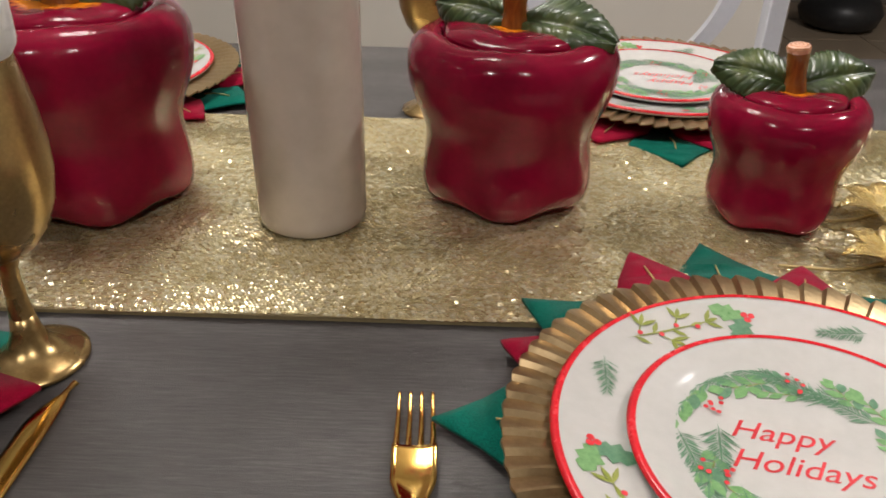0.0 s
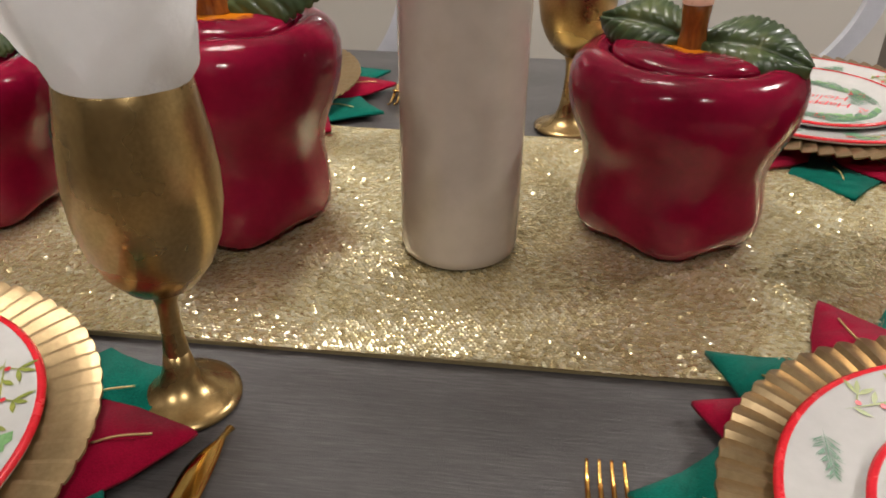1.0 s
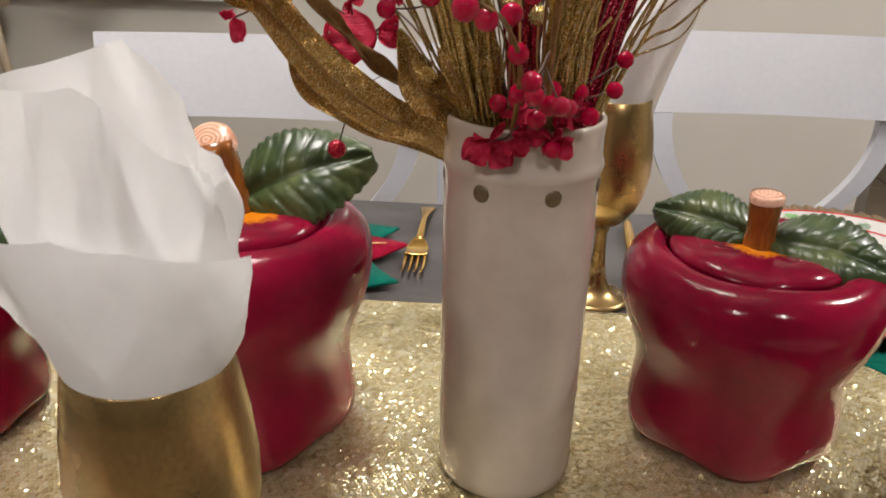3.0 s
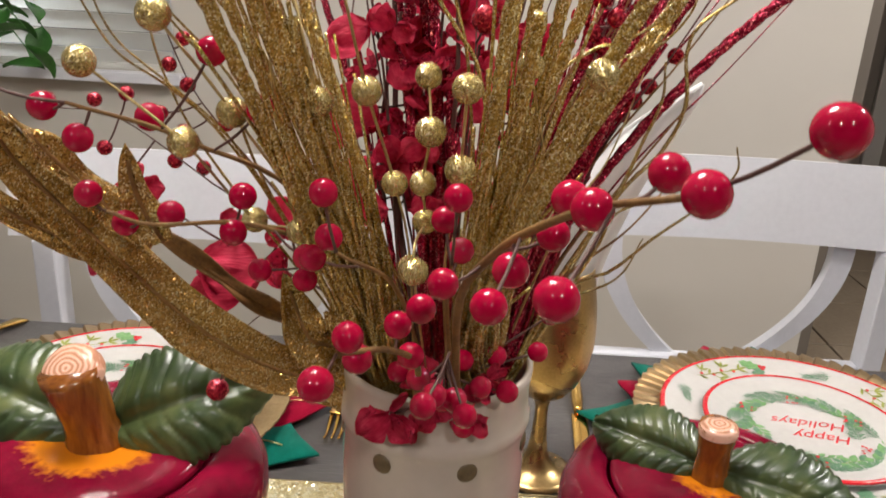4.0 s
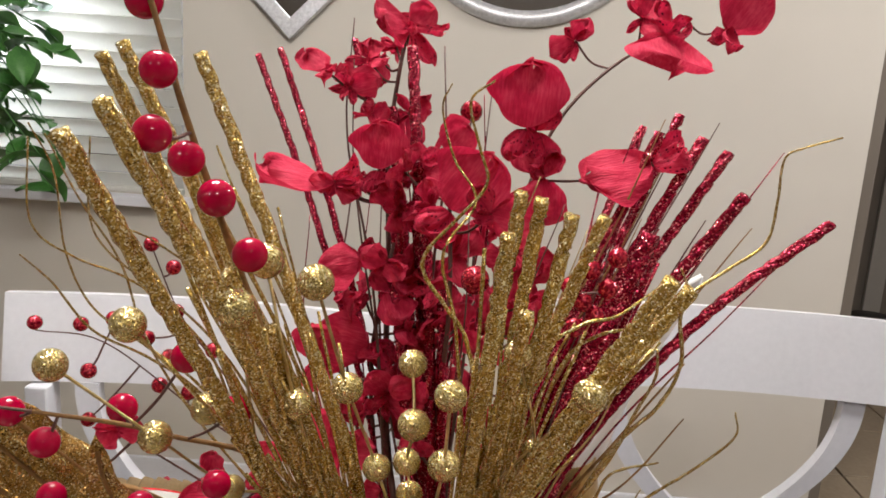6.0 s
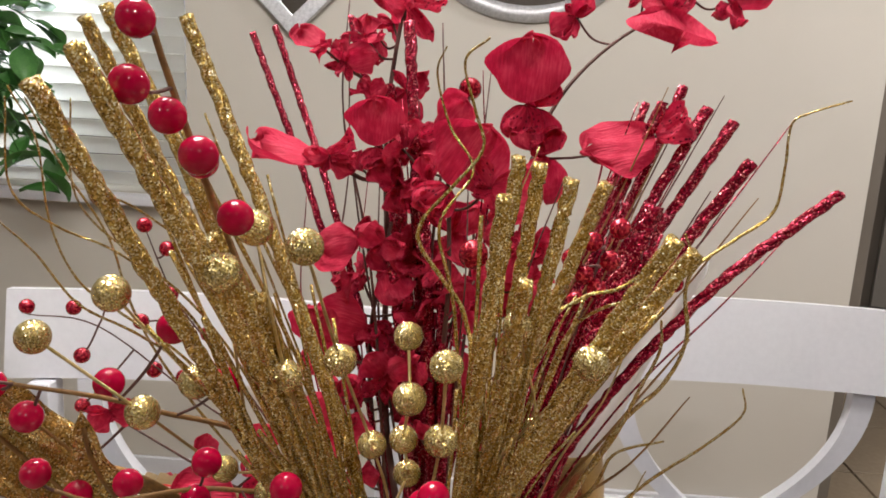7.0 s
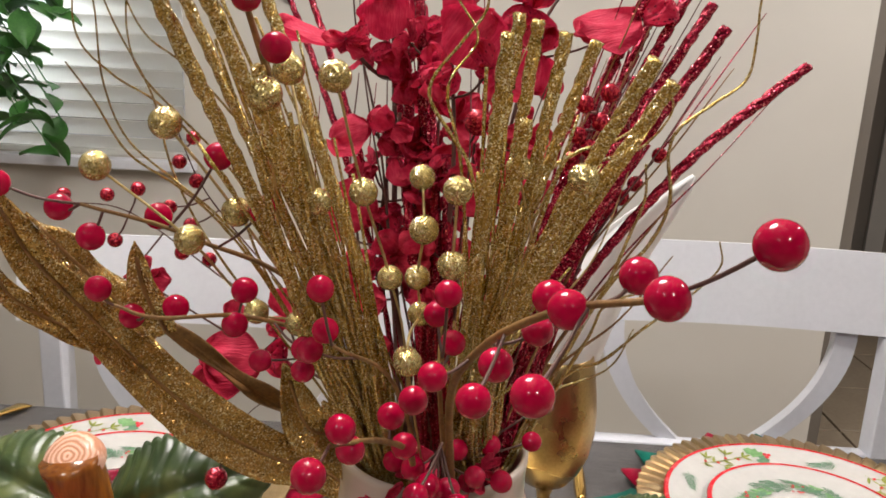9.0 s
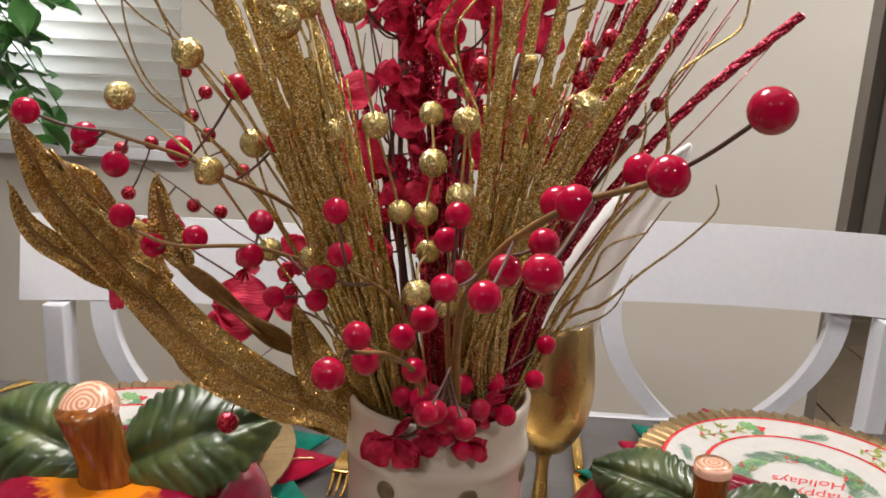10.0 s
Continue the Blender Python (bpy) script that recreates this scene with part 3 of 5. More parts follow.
def sprig(bm_list, x, y, turn, kind, size, z, rng):
    """Draw one printed motif with flat leaf shapes. bm_list: green, pine, olive, red."""
    green, pine, olive, red = bm_list
    ca, sa = math.cos(turn), math.sin(turn)
    def at(px, py):
        return (x + size * (px * ca - py * sa), y + size * (px * sa + py * ca))
    def leaf(bm, cx, cy, ang, ln, wd, zz):
        c, s = math.cos(ang), math.sin(ang)
        pts = []
        for u, v in ((0, 0), (0.25, 0.7), (0.5, 1), (0.75, 0.65), (1, 0), (0.75, -0.65), (0.5, -1), (0.25, -0.7)):
            px, py = u * ln, v * wd
            pts.append(at(cx + px * c - py * s, cy + px * s + py * c))
        flat(pts, zz, bm)
    def dot(bm, cx, cy, r, zz):
        flat([at(cx + r * math.cos(k * math.pi / 4), cy + r * math.sin(k * math.pi / 4)) for k in range(8)], zz, bm)
    if kind == "pine":
        for k in range(22):
            u = k / 21
            for s in (-1, 1):
                leaf(pine, u, 0.0, s * (0.75 - 0.35 * u + 0.4 * rng.random()), (0.30 + 0.16 * rng.random()) * (1 - 0.45 * u), 0.014, z + 0.00002 * k)
        leaf(pine, -0.15, 0, 0, 1.2, 0.018, z + 0.0004)
    elif kind == "holly":
        for a, bm in ((0.3, green), (1.9, pine)):
            c, s = math.cos(a), math.sin(a)
            pts = [(0, 0), (0.16, 0.27), (0.30, 0.19), (0.48, 0.36), (0.62, 0.20), (0.78, 0.25), (1, 0), (0.78, -0.25), (0.62, -0.20), (0.48, -0.36), (0.30, -0.19), (0.16, -0.27)]
            flat([at(p * c - q * s, p * s + q * c) for p, q in pts], z + 0.0001 * (a > 1), bm)
        for k in range(3):
            dot(red, 0.11 * math.cos(k * 2.1) - 0.05, 0.11 * math.sin(k * 2.1) - 0.12, 0.10, z + 0.0003)
    elif kind == "mistletoe":
        leaf(olive, 0, 0, 0, 1.3, 0.016, z)
        for k in range(4):
            u, s = 0.20 + 0.30 * k, (-1) ** k
            a = s * (0.80 + 0.15 * rng.random()) if k < 3 else 0.0
            leaf(olive, u, 0, a, 0.30, 0.012, z + 0.0001)
            for b in (-0.75, 0.05, 0.8):
                leaf(olive, u + 0.22 * math.cos(a), 0.22 * math.sin(a), a + b, rng.uniform(0.22, 0.30), 0.036, z + 0.0002 + 0.00005 * b)
            leaf(olive, u - 0.05, 0, -a * 0.9, 0.24, 0.038, z + 0.0001)
            dot(red, u + 0.06, 0.05 * s, 0.042, z + 0.0004)
    else:
        leaf(olive, -0.1, 0, 0, 1.2, 0.014, z)
        for k in range(7):
            u = 0.05 + 0.14 * k
            bm = (green, green, green, pine)[(k + int(9 * abs(x * 97))) % 4]
            leaf(bm, u, 0, (1 if k % 2 else -1) * rng.uniform(0.5, 0.95) if k < 6 else 0.0, rng.uniform(0.34, 0.50), rng.uniform(0.085, 0.125), z + 0.00004 * k)


def prints(parent, motifs, z, seed):
    rng = random.Random(seed)
    bms = [bmesh.new() for _ in range(4)]
    for i, (x, y, turn, kind, size) in enumerate(motifs):
        sprig(bms, x, y, turn, kind, size, z + 0.000023 * i, rng)
    for bm, name, mat in zip(bms, ("printed_leaf", "printed_pine", "printed_mistletoe", "printed_berry"), (M_INKGREEN, M_INKPINE, M_INKOLIVE, M_INKRED)):
        if len(bm.faces):
            tagged(part(name, bm, mat, parent, smooth=False), name.replace("_", " ") + " wreath", kind="stuff")
        else:
            bm.free()


def dish(name, label, radius, well, height, place, turn, group="place settings"):
    """Coupe plate with a foot, a rounded lip and a red line at the edge."""
    p = thing(name, label, "plate", place, group, turn)
    t = 0.0035
    prof = [(0, 0.003), (well * 0.9, 0.003), (well, 0.0042), (radius * 0.80, height * 0.62), (radius - 0.0065, height), (radius - 0.002, height + 0.001), (radius, height - 0.0005),
            (radius - 0.001, height - 0.003), (radius * 0.80, height * 0.62 - t), (well * 0.8, 0.0), (well * 0.6, 0.0), (0, 0.0005)]
    part("plate_body", lathe(prof, 96), M_PLATE, p)
    rim = [(radius - 0.0046, height + 0.0008), (radius - 0.002, height + 0.0014), (radius + 0.0003, height - 0.0004), (radius - 0.0005, height - 0.0012)]
    part("red_rim", lathe(rim, 96), M_RIM, p, "red enamelled edge line")
    return p


def dinner_plate(place, turn):
    p = dish("dinner_plate", "white porcelain dinner plate with red rim and holly prints", 0.143, 0.085, 0.013, place, turn)
    motifs = []
    for k in range(12):
        kind = ("mistletoe", "holly", "pine")[k % 3]
        a = radians(243 - 30 * k)
        size = {"holly": 0.024, "pine": 0.027, "mistletoe": 0.046}[kind]
        off = {"holly": 0.0, "pine": 0.013, "mistletoe": 0.026}[kind]
        t = a + {"holly": 0.6, "pine": 2.2, "mistletoe": -1.75}[kind] + 0.25 * math.sin(k * 2.1)
        motifs.append((0.119 * math.cos(a) - off * math.cos(t), 0.119 * math.sin(a) - off * math.sin(t), t, kind, size))
    # the rim slopes: prints follow it
    rng = random.Random(3)
    for x, y, t, kind, size in motifs:
        bms = [bmesh.new() for _ in range(4)]
        sprig(bms, x, y, t, kind, size, 0.0, rng)
        for bm, name, mat in zip(bms, ("printed_leaf", "printed_pine", "printed_mistletoe", "printed_berry"), (M_INKGREEN, M_INKPINE, M_INKOLIVE, M_INKRED)):
            if not len(bm.faces):
                bm.free()
                continue
            for v in bm.verts:
                r = math.hypot(v.co.x, v.co.y)
                if r < 0.1144:
                    h = 0.0042 + (0.00806 - 0.0042) * max(0.0, r - 0.085) / (0.1144 - 0.085)
                else:
                    h = 0.00806 + (0.013 - 0.00806) * (r - 0.1144) / (0.1365 - 0.1144)
                v.co.z += h + 0.0006
            tagged(part(name, bm, mat, p, smooth=False), name.replace("_", " ") + " motif on the rim", kind="stuff")
    return p


def lettering(parent, words, size, place, z):
    for text, x, y in words:
        cu = bpy.data.curves.new("lettering", "FONT")
        cu.body, cu.size, cu.align_x, cu.shear, cu.offset = text, size, "CENTER", 0.38, 0.00003
        tmp = bpy.data.objects.new("tmp", cu)
        me = bpy.data.meshes.new_from_object(tmp)
        bpy.data.objects.remove(tmp)
        bm = bmesh.new()
        bm.from_mesh(me)
        bpy.data.meshes.remove(me)
        part("lettering", bm, M_INKRED, parent, "red printed words " + text, False, Matrix.Translation((x, y, z)) @ pose(0, 0, 0))


def salad_plate(place, turn):
    p = dish("salad_plate", "white salad plate with a holly wreath and red greeting", 0.099, 0.074, 0.010, place, turn)
    rng = random.Random(8)
    motifs = []
    for k in range(34):
        a = 2 * math.pi * k / 34
        r = 0.059 + rng.uniform(-0.012, 0.012)
        kind = ("spray", "pine", "pine", "spray", "pine")[k % 5]
        motifs.append((r * math.cos(a), r * math.sin(a), a + 1.57 + rng.uniform(-0.5, 0.5), kind, rng.uniform(0.028, 0.037) * (0.9 if kind == "spray" else 1.0)))
    prints(p, motifs, 0.0034, 5)
    dot = None
    for cluster in range(6):
        a = cluster * math.pi / 3 + 0.5
        for k in range(7):
            if dot is None:
                dot = part("printed_berry", flat([(0.0015 * math.cos(j * math.pi / 6), 0.0015 * math.sin(j * math.pi / 6)) for j in range(12)], 0.0, bmesh.new()), M_INKRED, p, smooth=False)
            else:
                dot = new("printed_berry", dot.data)
                dot.parent = p
            dot.matrix_basis = pose(0.058 * math.cos(a) + rng.uniform(-0.009, 0.009), 0.058 * math.sin(a) + rng.uniform(-0.009, 0.009), 0.0049 + 0.00003 * k)
    lettering(p, (("Happy", -0.016, 0.005), ("Holidays", -0.008, -0.0185)), 0.0208, None, 0.0033)
    return p


def place_setting(x, y, turn, mat_turn=0, mat_shift=(0.0, 0.018), salad_shift=(-0.004, -0.006), dinner_turn=-31, tucked=False):
    placemat((x + mat_shift[0], y + mat_shift[1], TABLE + 0.001), mat_turn, tucked)
    charger((x, y, TABLE + 0.0125), turn)
    dinner_plate((x + 0.4 * salad_shift[0], y + 0.4 * salad_shift[1], TABLE + 0.0172), dinner_turn)
    salad_plate((x + salad_shift[0], y + salad_shift[1], TABLE + 0.0212), turn)


place_setting(0.178, 0.270, -11, 2, (0.012, 0.030))
place_setting(-0.486, 0.255, 6, -12, (0.012, 0.008), (0.003, -0.010), -28, True)
place_setting(0.222, 0.902, 172, -7, (-0.006, -0.006), dinner_turn=150)
place_setting(-0.468, 0.885, 184, -14.5, (0.006, -0.008), dinner_turn=160)


def apple_canister(place, size, turn, lean, leaves, label, stem_h=0.045, squat=0.9, cut=0.0, stout=1.0, lobe=0.0):
    """Lidded canister in the shape of an apple: five lobes at the foot, a waist, wide shoulders."""
    c = thing("apple_canister", label, "canister", place, "apple canisters", turn)
    S = size
    c.scale = (1, 1, squat)
    def lobed(a, r, z):
        h = z / S
        foot = max(0.0, 1 - h / 0.105) ** 1.5
        top = max(0.0, (h - 0.12) / 0.05)
        k = math.cos(5 * (a - radians(lobe)))
        r *= 1 + 0.036 * foot * k + 0.005 * min(top, 1) * k
        z += S * (0.0042 * max(0, 1 - h / 0.03) * (1 - k) * (1 if r > 0.03 * S else 0) * 0.8 + 0.0012 * min(top, 1) * k)
        return (r * math.cos(a), r * math.sin(a), z)
    prof = [(0, 0.003), (0.03, 0.002), (0.050, 0.0), (0.0592, 0.0008), (0.0658, 0.0048), (0.0698, 0.0125), (0.0714, 0.0220), (0.0716, 0.0320), (0.0706, 0.047), (0.0694, 0.060), (0.0702, 0.073), (0.0745, 0.088), (0.0805, 0.103), (0.0845, 0.117),
            (0.0862, 0.131), (0.0858, 0.143), (0.0828, 0.1525), (0.0770, 0.1595), (0.0700, 0.1630), (0.0640, 0.1635), (0.0600, 0.1618), (0.0584, 0.158), (0.0575, 0.14), (0, 0.138)]
    part("canister_body", lathe([(r * S, z * S) for r, z in prof], 80, lobed), M_APPLE, c)
    def lidded(a, r, z):
        k = math.cos(5 * a)
        w = min(1.0, r / (0.05 * S)) if z > 0.1585 * S else 0.4
        return (r * (1 + 0.008 * k * w) * math.cos(a), r * (1 + 0.008 * k * w) * math.sin(a), z + S * 0.0012 * k * w)
    lid_prof = [(0, 0.1670), (0.012, 0.1671), (0.022, 0.1680), (0.032, 0.1692), (0.041, 0.1692), (0.049, 0.1676), (0.0545, 0.1652), (0.0570, 0.1622), (0.0574, 0.1595), (0.0560, 0.158), (0.05, 0.157), (0, 0.157)]
    lid = part("lid", lathe([(r * S, z * S) for r, z in lid_prof], 64, lidded), M_LID if size > 1.08 or size == 0.90 else M_LIDPLAIN, c, "red lid with orange strokes round the stem")
    lx, ly = lean
    z0, z1 = 0.165 * S, (0.163 + stem_h) * S
    stem = part("stem", tube([(0, 0, z0), (lx * 0.35 * S, ly * 0.35 * S, (z0 * 0.6 + z1 * 0.4)), (lx * S, ly * S, z1)], lambda u: S * stout * (0.0135 - 0.0040 * math.sin(min(1, u * 1.4) * math.pi * 0.62) + 0.0025 * u), 18, lumpy=0.03, seed=2), M_STEM, lid)
    T = S * stout
    cap = lathe([(0, 0.0022 * T), (0.0075 * T, 0.0018 * T), (0.0116 * T, 0.0004 * T), (0.0126 * T, -0.002 * T), (0.0122 * T, -0.007 * T)], 28)
    tilt = Vector((lx * 0.65, ly * 0.65 - cut, stem_h * 0.6)).normalized().to_track_quat("Z", "Y").to_matrix().to_4x4()
    face = part("cut_face", cap, M_CUT, stem, "copper painted cut end")
    face.matrix_basis = Matrix.Translation((lx * S, ly * S, z1)) @ tilt
    for heading, pitch, length, roll in leaves:
        def blade(u, v):
            w = 0.37 * length * math.sin(math.pi * (0.05 + 0.925 * u) ** 0.8) ** 0.62
            q = 2 * v - 1
            tooth = 1 + 0.075 * abs(math.sin(u * 14 * math.pi)) * abs(q) ** 4
            side = q * w * tooth
            vein = -0.0014 * math.exp(-(((u * 7 - abs(q) * 1.3) % 1.0 - 0.5) / 0.11) ** 2) * min(1, abs(q) * 4) + 0.004 * (abs(q) ** 0.7) * (1 - abs(q)) * 2
            crease = -0.0030 * (1 - min(1, abs(q) * 3.5))
            z = 0.12 * length * math.sin(math.pi * u) - 0.06 * length * u * u - 0.008 * q * q + vein + crease
            return Vector((length * u, side, z)) * S
        leaf = part("leaf", sheet(blade, 84, 24, 0.0045 * S), M_LEAF, lid)
        leaf.matrix_basis = pose(0.006 * S * math.cos(radians(heading)), 0.006 * S * math.sin(radians(heading)), 0.174 * S, 0, 0, heading) @ pose(0, 0, 0, roll, -pitch, 0)
    return c


APPLE = "glossy red ceramic apple canister, green leaves on lid"
apple_canister((0.022, 0.609, RUNNER + 0.003), 1.035, 2, (-0.002, -0.004), ((150, 6, 0.068, -48), (-30, -4, 0.078, 44)), APPLE + ", medium", 0.0456, 0.88, -0.004, 0.88, -24)
apple_canister((-0.338, 0.581, RUNNER + 0.003), 1.10, -3, (-0.008, -0.006), ((10, 22, 0.086, 54), (168, 14, 0.084, -48)), APPLE + ", largest", 0.050, 0.93, 0.026, 1.22, 9)
apple_canister((0.252, 0.583, RUNNER + 0.003), 0.745, 5, (-0.008, -0.002), ((164, 14, 0.085, -52), (6, 10, 0.090, 50)), APPLE + ", smallest", 0.060, 0.9)
apple_canister((-0.557, 0.566, RUNNER + 0.003), 0.90, 30, (-0.006, 0.0), ((-12, 16, 0.085, 45), (150, 10, 0.085, -40)), APPLE)


def vase(place):
    v = thing("ceramic_vase", "tall ivory ceramic vase with a ring of brown dots", "vase", place)
    prof = [(0, 0.003), (0.038, 0.0025), (0.043, 0.0), (0.0452, 0.002), (0.0460, 0.010), (0.0462, 0.06), (0.0464, 0.11), (0.0465, 0.16), (0.0467, 0.197), (0.0468, 0.2180), (0.0480, 0.2210), (0.0486, 0.2240), (0.0480, 0.2270),
            (0.0470, 0.2295), (0.0469, 0.241), (0.0477, 0.2475), (0.0478, 0.2505), (0.0464, 0.2522), (0.0446, 0.251), (0.0438, 0.245), (0.0440, 0.12), (0.042, 0.012), (0, 0.010)]
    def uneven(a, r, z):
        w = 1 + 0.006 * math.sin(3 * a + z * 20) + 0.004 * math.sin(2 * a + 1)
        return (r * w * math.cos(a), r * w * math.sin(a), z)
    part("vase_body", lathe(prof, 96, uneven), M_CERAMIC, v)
    for k in range(7):
        a = radians(360 / 7 * k - 120)
        dot = part("dot", ball(0.0052, (0, 0, 0), 16, squash=0.24), M_DOT, v, "brown recessed dot")
        dot.matrix_basis = Matrix.Translation((0.0467 * math.cos(a), 0.0467 * math.sin(a), 0.2135)) @ Vector((math.cos(a), math.sin(a), 0)).to_track_quat("Z", "Y").to_matrix().to_4x4()
    return v


VASE = (-0.1455, 0.553, RUNNER + 0.003)
vase(VASE)


def goblet(place, tall=1.085, label="satin brass wine goblet holding a white napkin"):
    g = thing("goblet", label, "goblet", place, "goblets")
    g.scale = (0.93, 0.93, tall)
    part("foot", lathe([(0, 0.0), (0.034, 0.0), (0.0375, 0.0016), (0.0372, 0.0035), (0.032, 0.0052), (0.022, 0.0085), (0.014, 0.0145), (0.0100, 0.024), (0.0082, 0.034), (0, 0.035)], 64), M_BRASS, g)
    part("stem", lathe([(0.0083, 0.033), (0.0070, 0.045), (0.0062, 0.058), (0.0064, 0.067), (0.0085, 0.0725), (0.010, 0.0745)], 32), M_BRASS, g)
    part("bowl", lathe([(0.0, 0.0735), (0.010, 0.0745), (0.022, 0.0815), (0.032, 0.093), (0.039, 0.108), (0.0425, 0.126), (0.0428, 0.142), (0.0408, 0.162), (0.0375, 0.180), (0.0352, 0.192), (0.0346, 0.1926), (0.0340, 0.192),
                               (0.0362, 0.180), (0.0395, 0.162), (0.0414, 0.142), (0.041, 0.126), (0.0375, 0.108), (0.030, 0.094), (0.0, 0.080)], 64), M_BRASS, g)
    return g


def napkin(place, seed, corners):
    """A paper napkin rolled into a goblet: one sheet wound twice round, its pointed corners standing out of the bowl."""
    rng = random.Random(seed)
    angles, tops, reach = [c[0] for c in corners], [c[1] for c in corners], [c[2] for c in corners]
    ph = rng.uniform(0, 1)
    crease = lambda x: 2 * abs(2 * (x % 1.0) - 1) - 1
    def layer(u, v):
        a = angles[0] + (angles[-1] - angles[0]) * u
        top, wide = 0.86 * np.interp(a, angles, tops), np.interp(a, angles, reach)
        inner = 0.88 + 0.12 * u
        if v < 0.25:
            k = v / 0.25
            r, z = (0.017 + 0.014 * k) * inner, -0.03 + 0.03 * k
        else:
            k = (v - 0.25) / 0.75
            r = 0.032 * inner * (1 - k) + wide * k + 0.003 * math.sin(math.pi * k)
            r += min(1, 1.6 * k) * (0.35 if a > 500 else 1.0) * (0.0040 * crease(a / 83 + ph + 0.8 * k) + 0.0018 * crease(a / 47 - ph - 1.2 * k) + 0.0005 * crease(a / 19 + 1.6 * k))
            z = top * k
        t = radians(a)
        return (r * math.cos(t) + 0.003 * crease(a / 90 + 1.3 * v) * max(0.0, v - 0.3), r * math.sin(t), z)
    ob = tagged(part("napkin", sheet(layer, 260, 34), M_NAPKIN), "white paper napkin bunched in a brass goblet", "napkin", "napkins")
    ob.matrix_basis = pose(*place)
    return ob


goblet((-0.295, 0.352, TABLE + 0.0005), 1.058)
napkin((-0.295, 0.352, TABLE + 0.201), 3, (
    (-20, 0.088, 0.033), (10, 0.092, 0.036), (35, 0.096, 0.035), (60, 0.110, 0.028), (95, 0.142, 0.020), (135, 0.136, 0.030), (165, 0.126, 0.046), (192, 0.130, 0.048),
    (225, 0.130, 0.032), (262, 0.132, 0.020), (302, 0.118, 0.019), (324, 0.104, 0.026), (350, 0.094, 0.033), (372, 0.080, 0.036), (392, 0.030, 0.035), (505, 0.012, 0.034),
    (526, 0.020, 0.050), (543, 0.034, 0.063), (556, 0.052, 0.051), (575, 0.070, 0.043), (610, 0.076, 0.038), (655, 0.072, 0.037), (685, 0.066, 0.044), (703, 0.064, 0.053), (712, 0.046, 0.044), (735, 0.024, 0.038)))
goblet((-0.054, 0.829, TABLE + 0.0005))
goblet((-0.735, 0.830, TABLE + 0.0005))


def pointed_napkin(place, heading):
    """A napkin folded to a tall point, standing in a goblet."""
    def fold(u, v):
        q = 2 * v - 1
        w = 0.036 * (1 - u) ** 0.62 * (0.85 + 1.3 * u - 0.7 * u * u)
        return (0.010 * u + 0.085 * u * u + q * w, 0.012 * (abs(q) - 0.5) * (1 - u) + 0.003 * math.sin(6 * q), -0.03 + 0.190 * u)
    bm = sheet(fold, 18, 10, 0.0015)
    ob = tagged(part("napkin", bm, M_NAPKIN), "white napkin folded to a point in a goblet", "napkin", "napkins")
    ob.matrix_basis = pose(*place, 0, 0, heading)
    return ob


pointed_napkin((-0.054, 0.829, TABLE + 0.208), -12)
pointed_napkin((-0.735, 0.830, TABLE + 0.208), 160)


def fork(place, turn):
    f = thing("fork", "polished gold dinner fork lying on the table", "fork", place, "cutlery", turn)
    def bowl(u, v):
        q = 2 * v - 1
        w = 0.0055 + 0.0075 * min(1, u * 2.2) ** 0.7 if u < 0.55 else 0.013
        return (q * w, 0.045 * u, 0.0075 - 0.0055 * math.sin(u * 2.6) + 0.002 * u + 0.0018 * q * q)
    part("fork_head", sheet(bowl, 16, 8, 0.002), M_CUTLERY, f)
    for k in range(4):
        x = -0.0105 + 0.007 * k
        part("tine", tube([(x, 0.043, 0.0052), (x * 1.02, 0.058, 0.0035), (x * 1.0, 0.075, 0.004), (x * 0.97, 0.090, 0.0085)], lambda u: 0.0022 - 0.0011 * u, 8), M_CUTLERY, f)
    def handle(u, v):
        q = 2 * v - 1
        w = 0.0046 - 0.0012 * math.sin(u * 2.4) + (0.0065 * max(0.0, u - 0.55) / 0.45 + 0.0016 * math.sin(u * 40) * max(0, u - 0.7))
        return (q * w, 0.001 - 0.115 * u, 0.0085 + 0.006 * math.sin(u * 2.9) - 0.005 * u + 0.001 * (1 - q * q))
    part("fork_handle", sheet(handle, 24, 5, 0.0028), M_CUTLERY, f)
    return f


def knife(place, turn):
    k = thing("table_knife", "polished gold dinner knife lying on the table", "knife", place, "cutlery", turn)
    def blade(u, v):
        back, edge = -0.004 + 0.004 * u ** 6, 0.013 - 0.017 * max(0.0, u - 0.6) ** 2.0 / 0.16 * 0.98
        x = -(back + (edge - back) * v)
        return (x, 0.105 * u, 0.003 + 0.0012 * math.sin(math.pi * v))
    part("blade", sheet(blade, 24, 6, 0.0014), M_CUTLERY, k)
    part("handle", tube([(-0.003, 0.002, 0.0065), (-0.003, -0.03, 0.007), (-0.003, -0.10, 0.0072)], lambda u: 0.0045 + 0.0022 * math.sin(u * 3), 14), M_CUTLERY, k)
    return k


fork((-0.0395, 0.233, TABLE), 2)
knife((-0.2605, 0.222, TABLE), -1)
fork((-0.2455, 0.943, TABLE), 180)
knife((-0.004, 0.935, TABLE), 176)
fork((-0.690, 0.965, TABLE), 170)


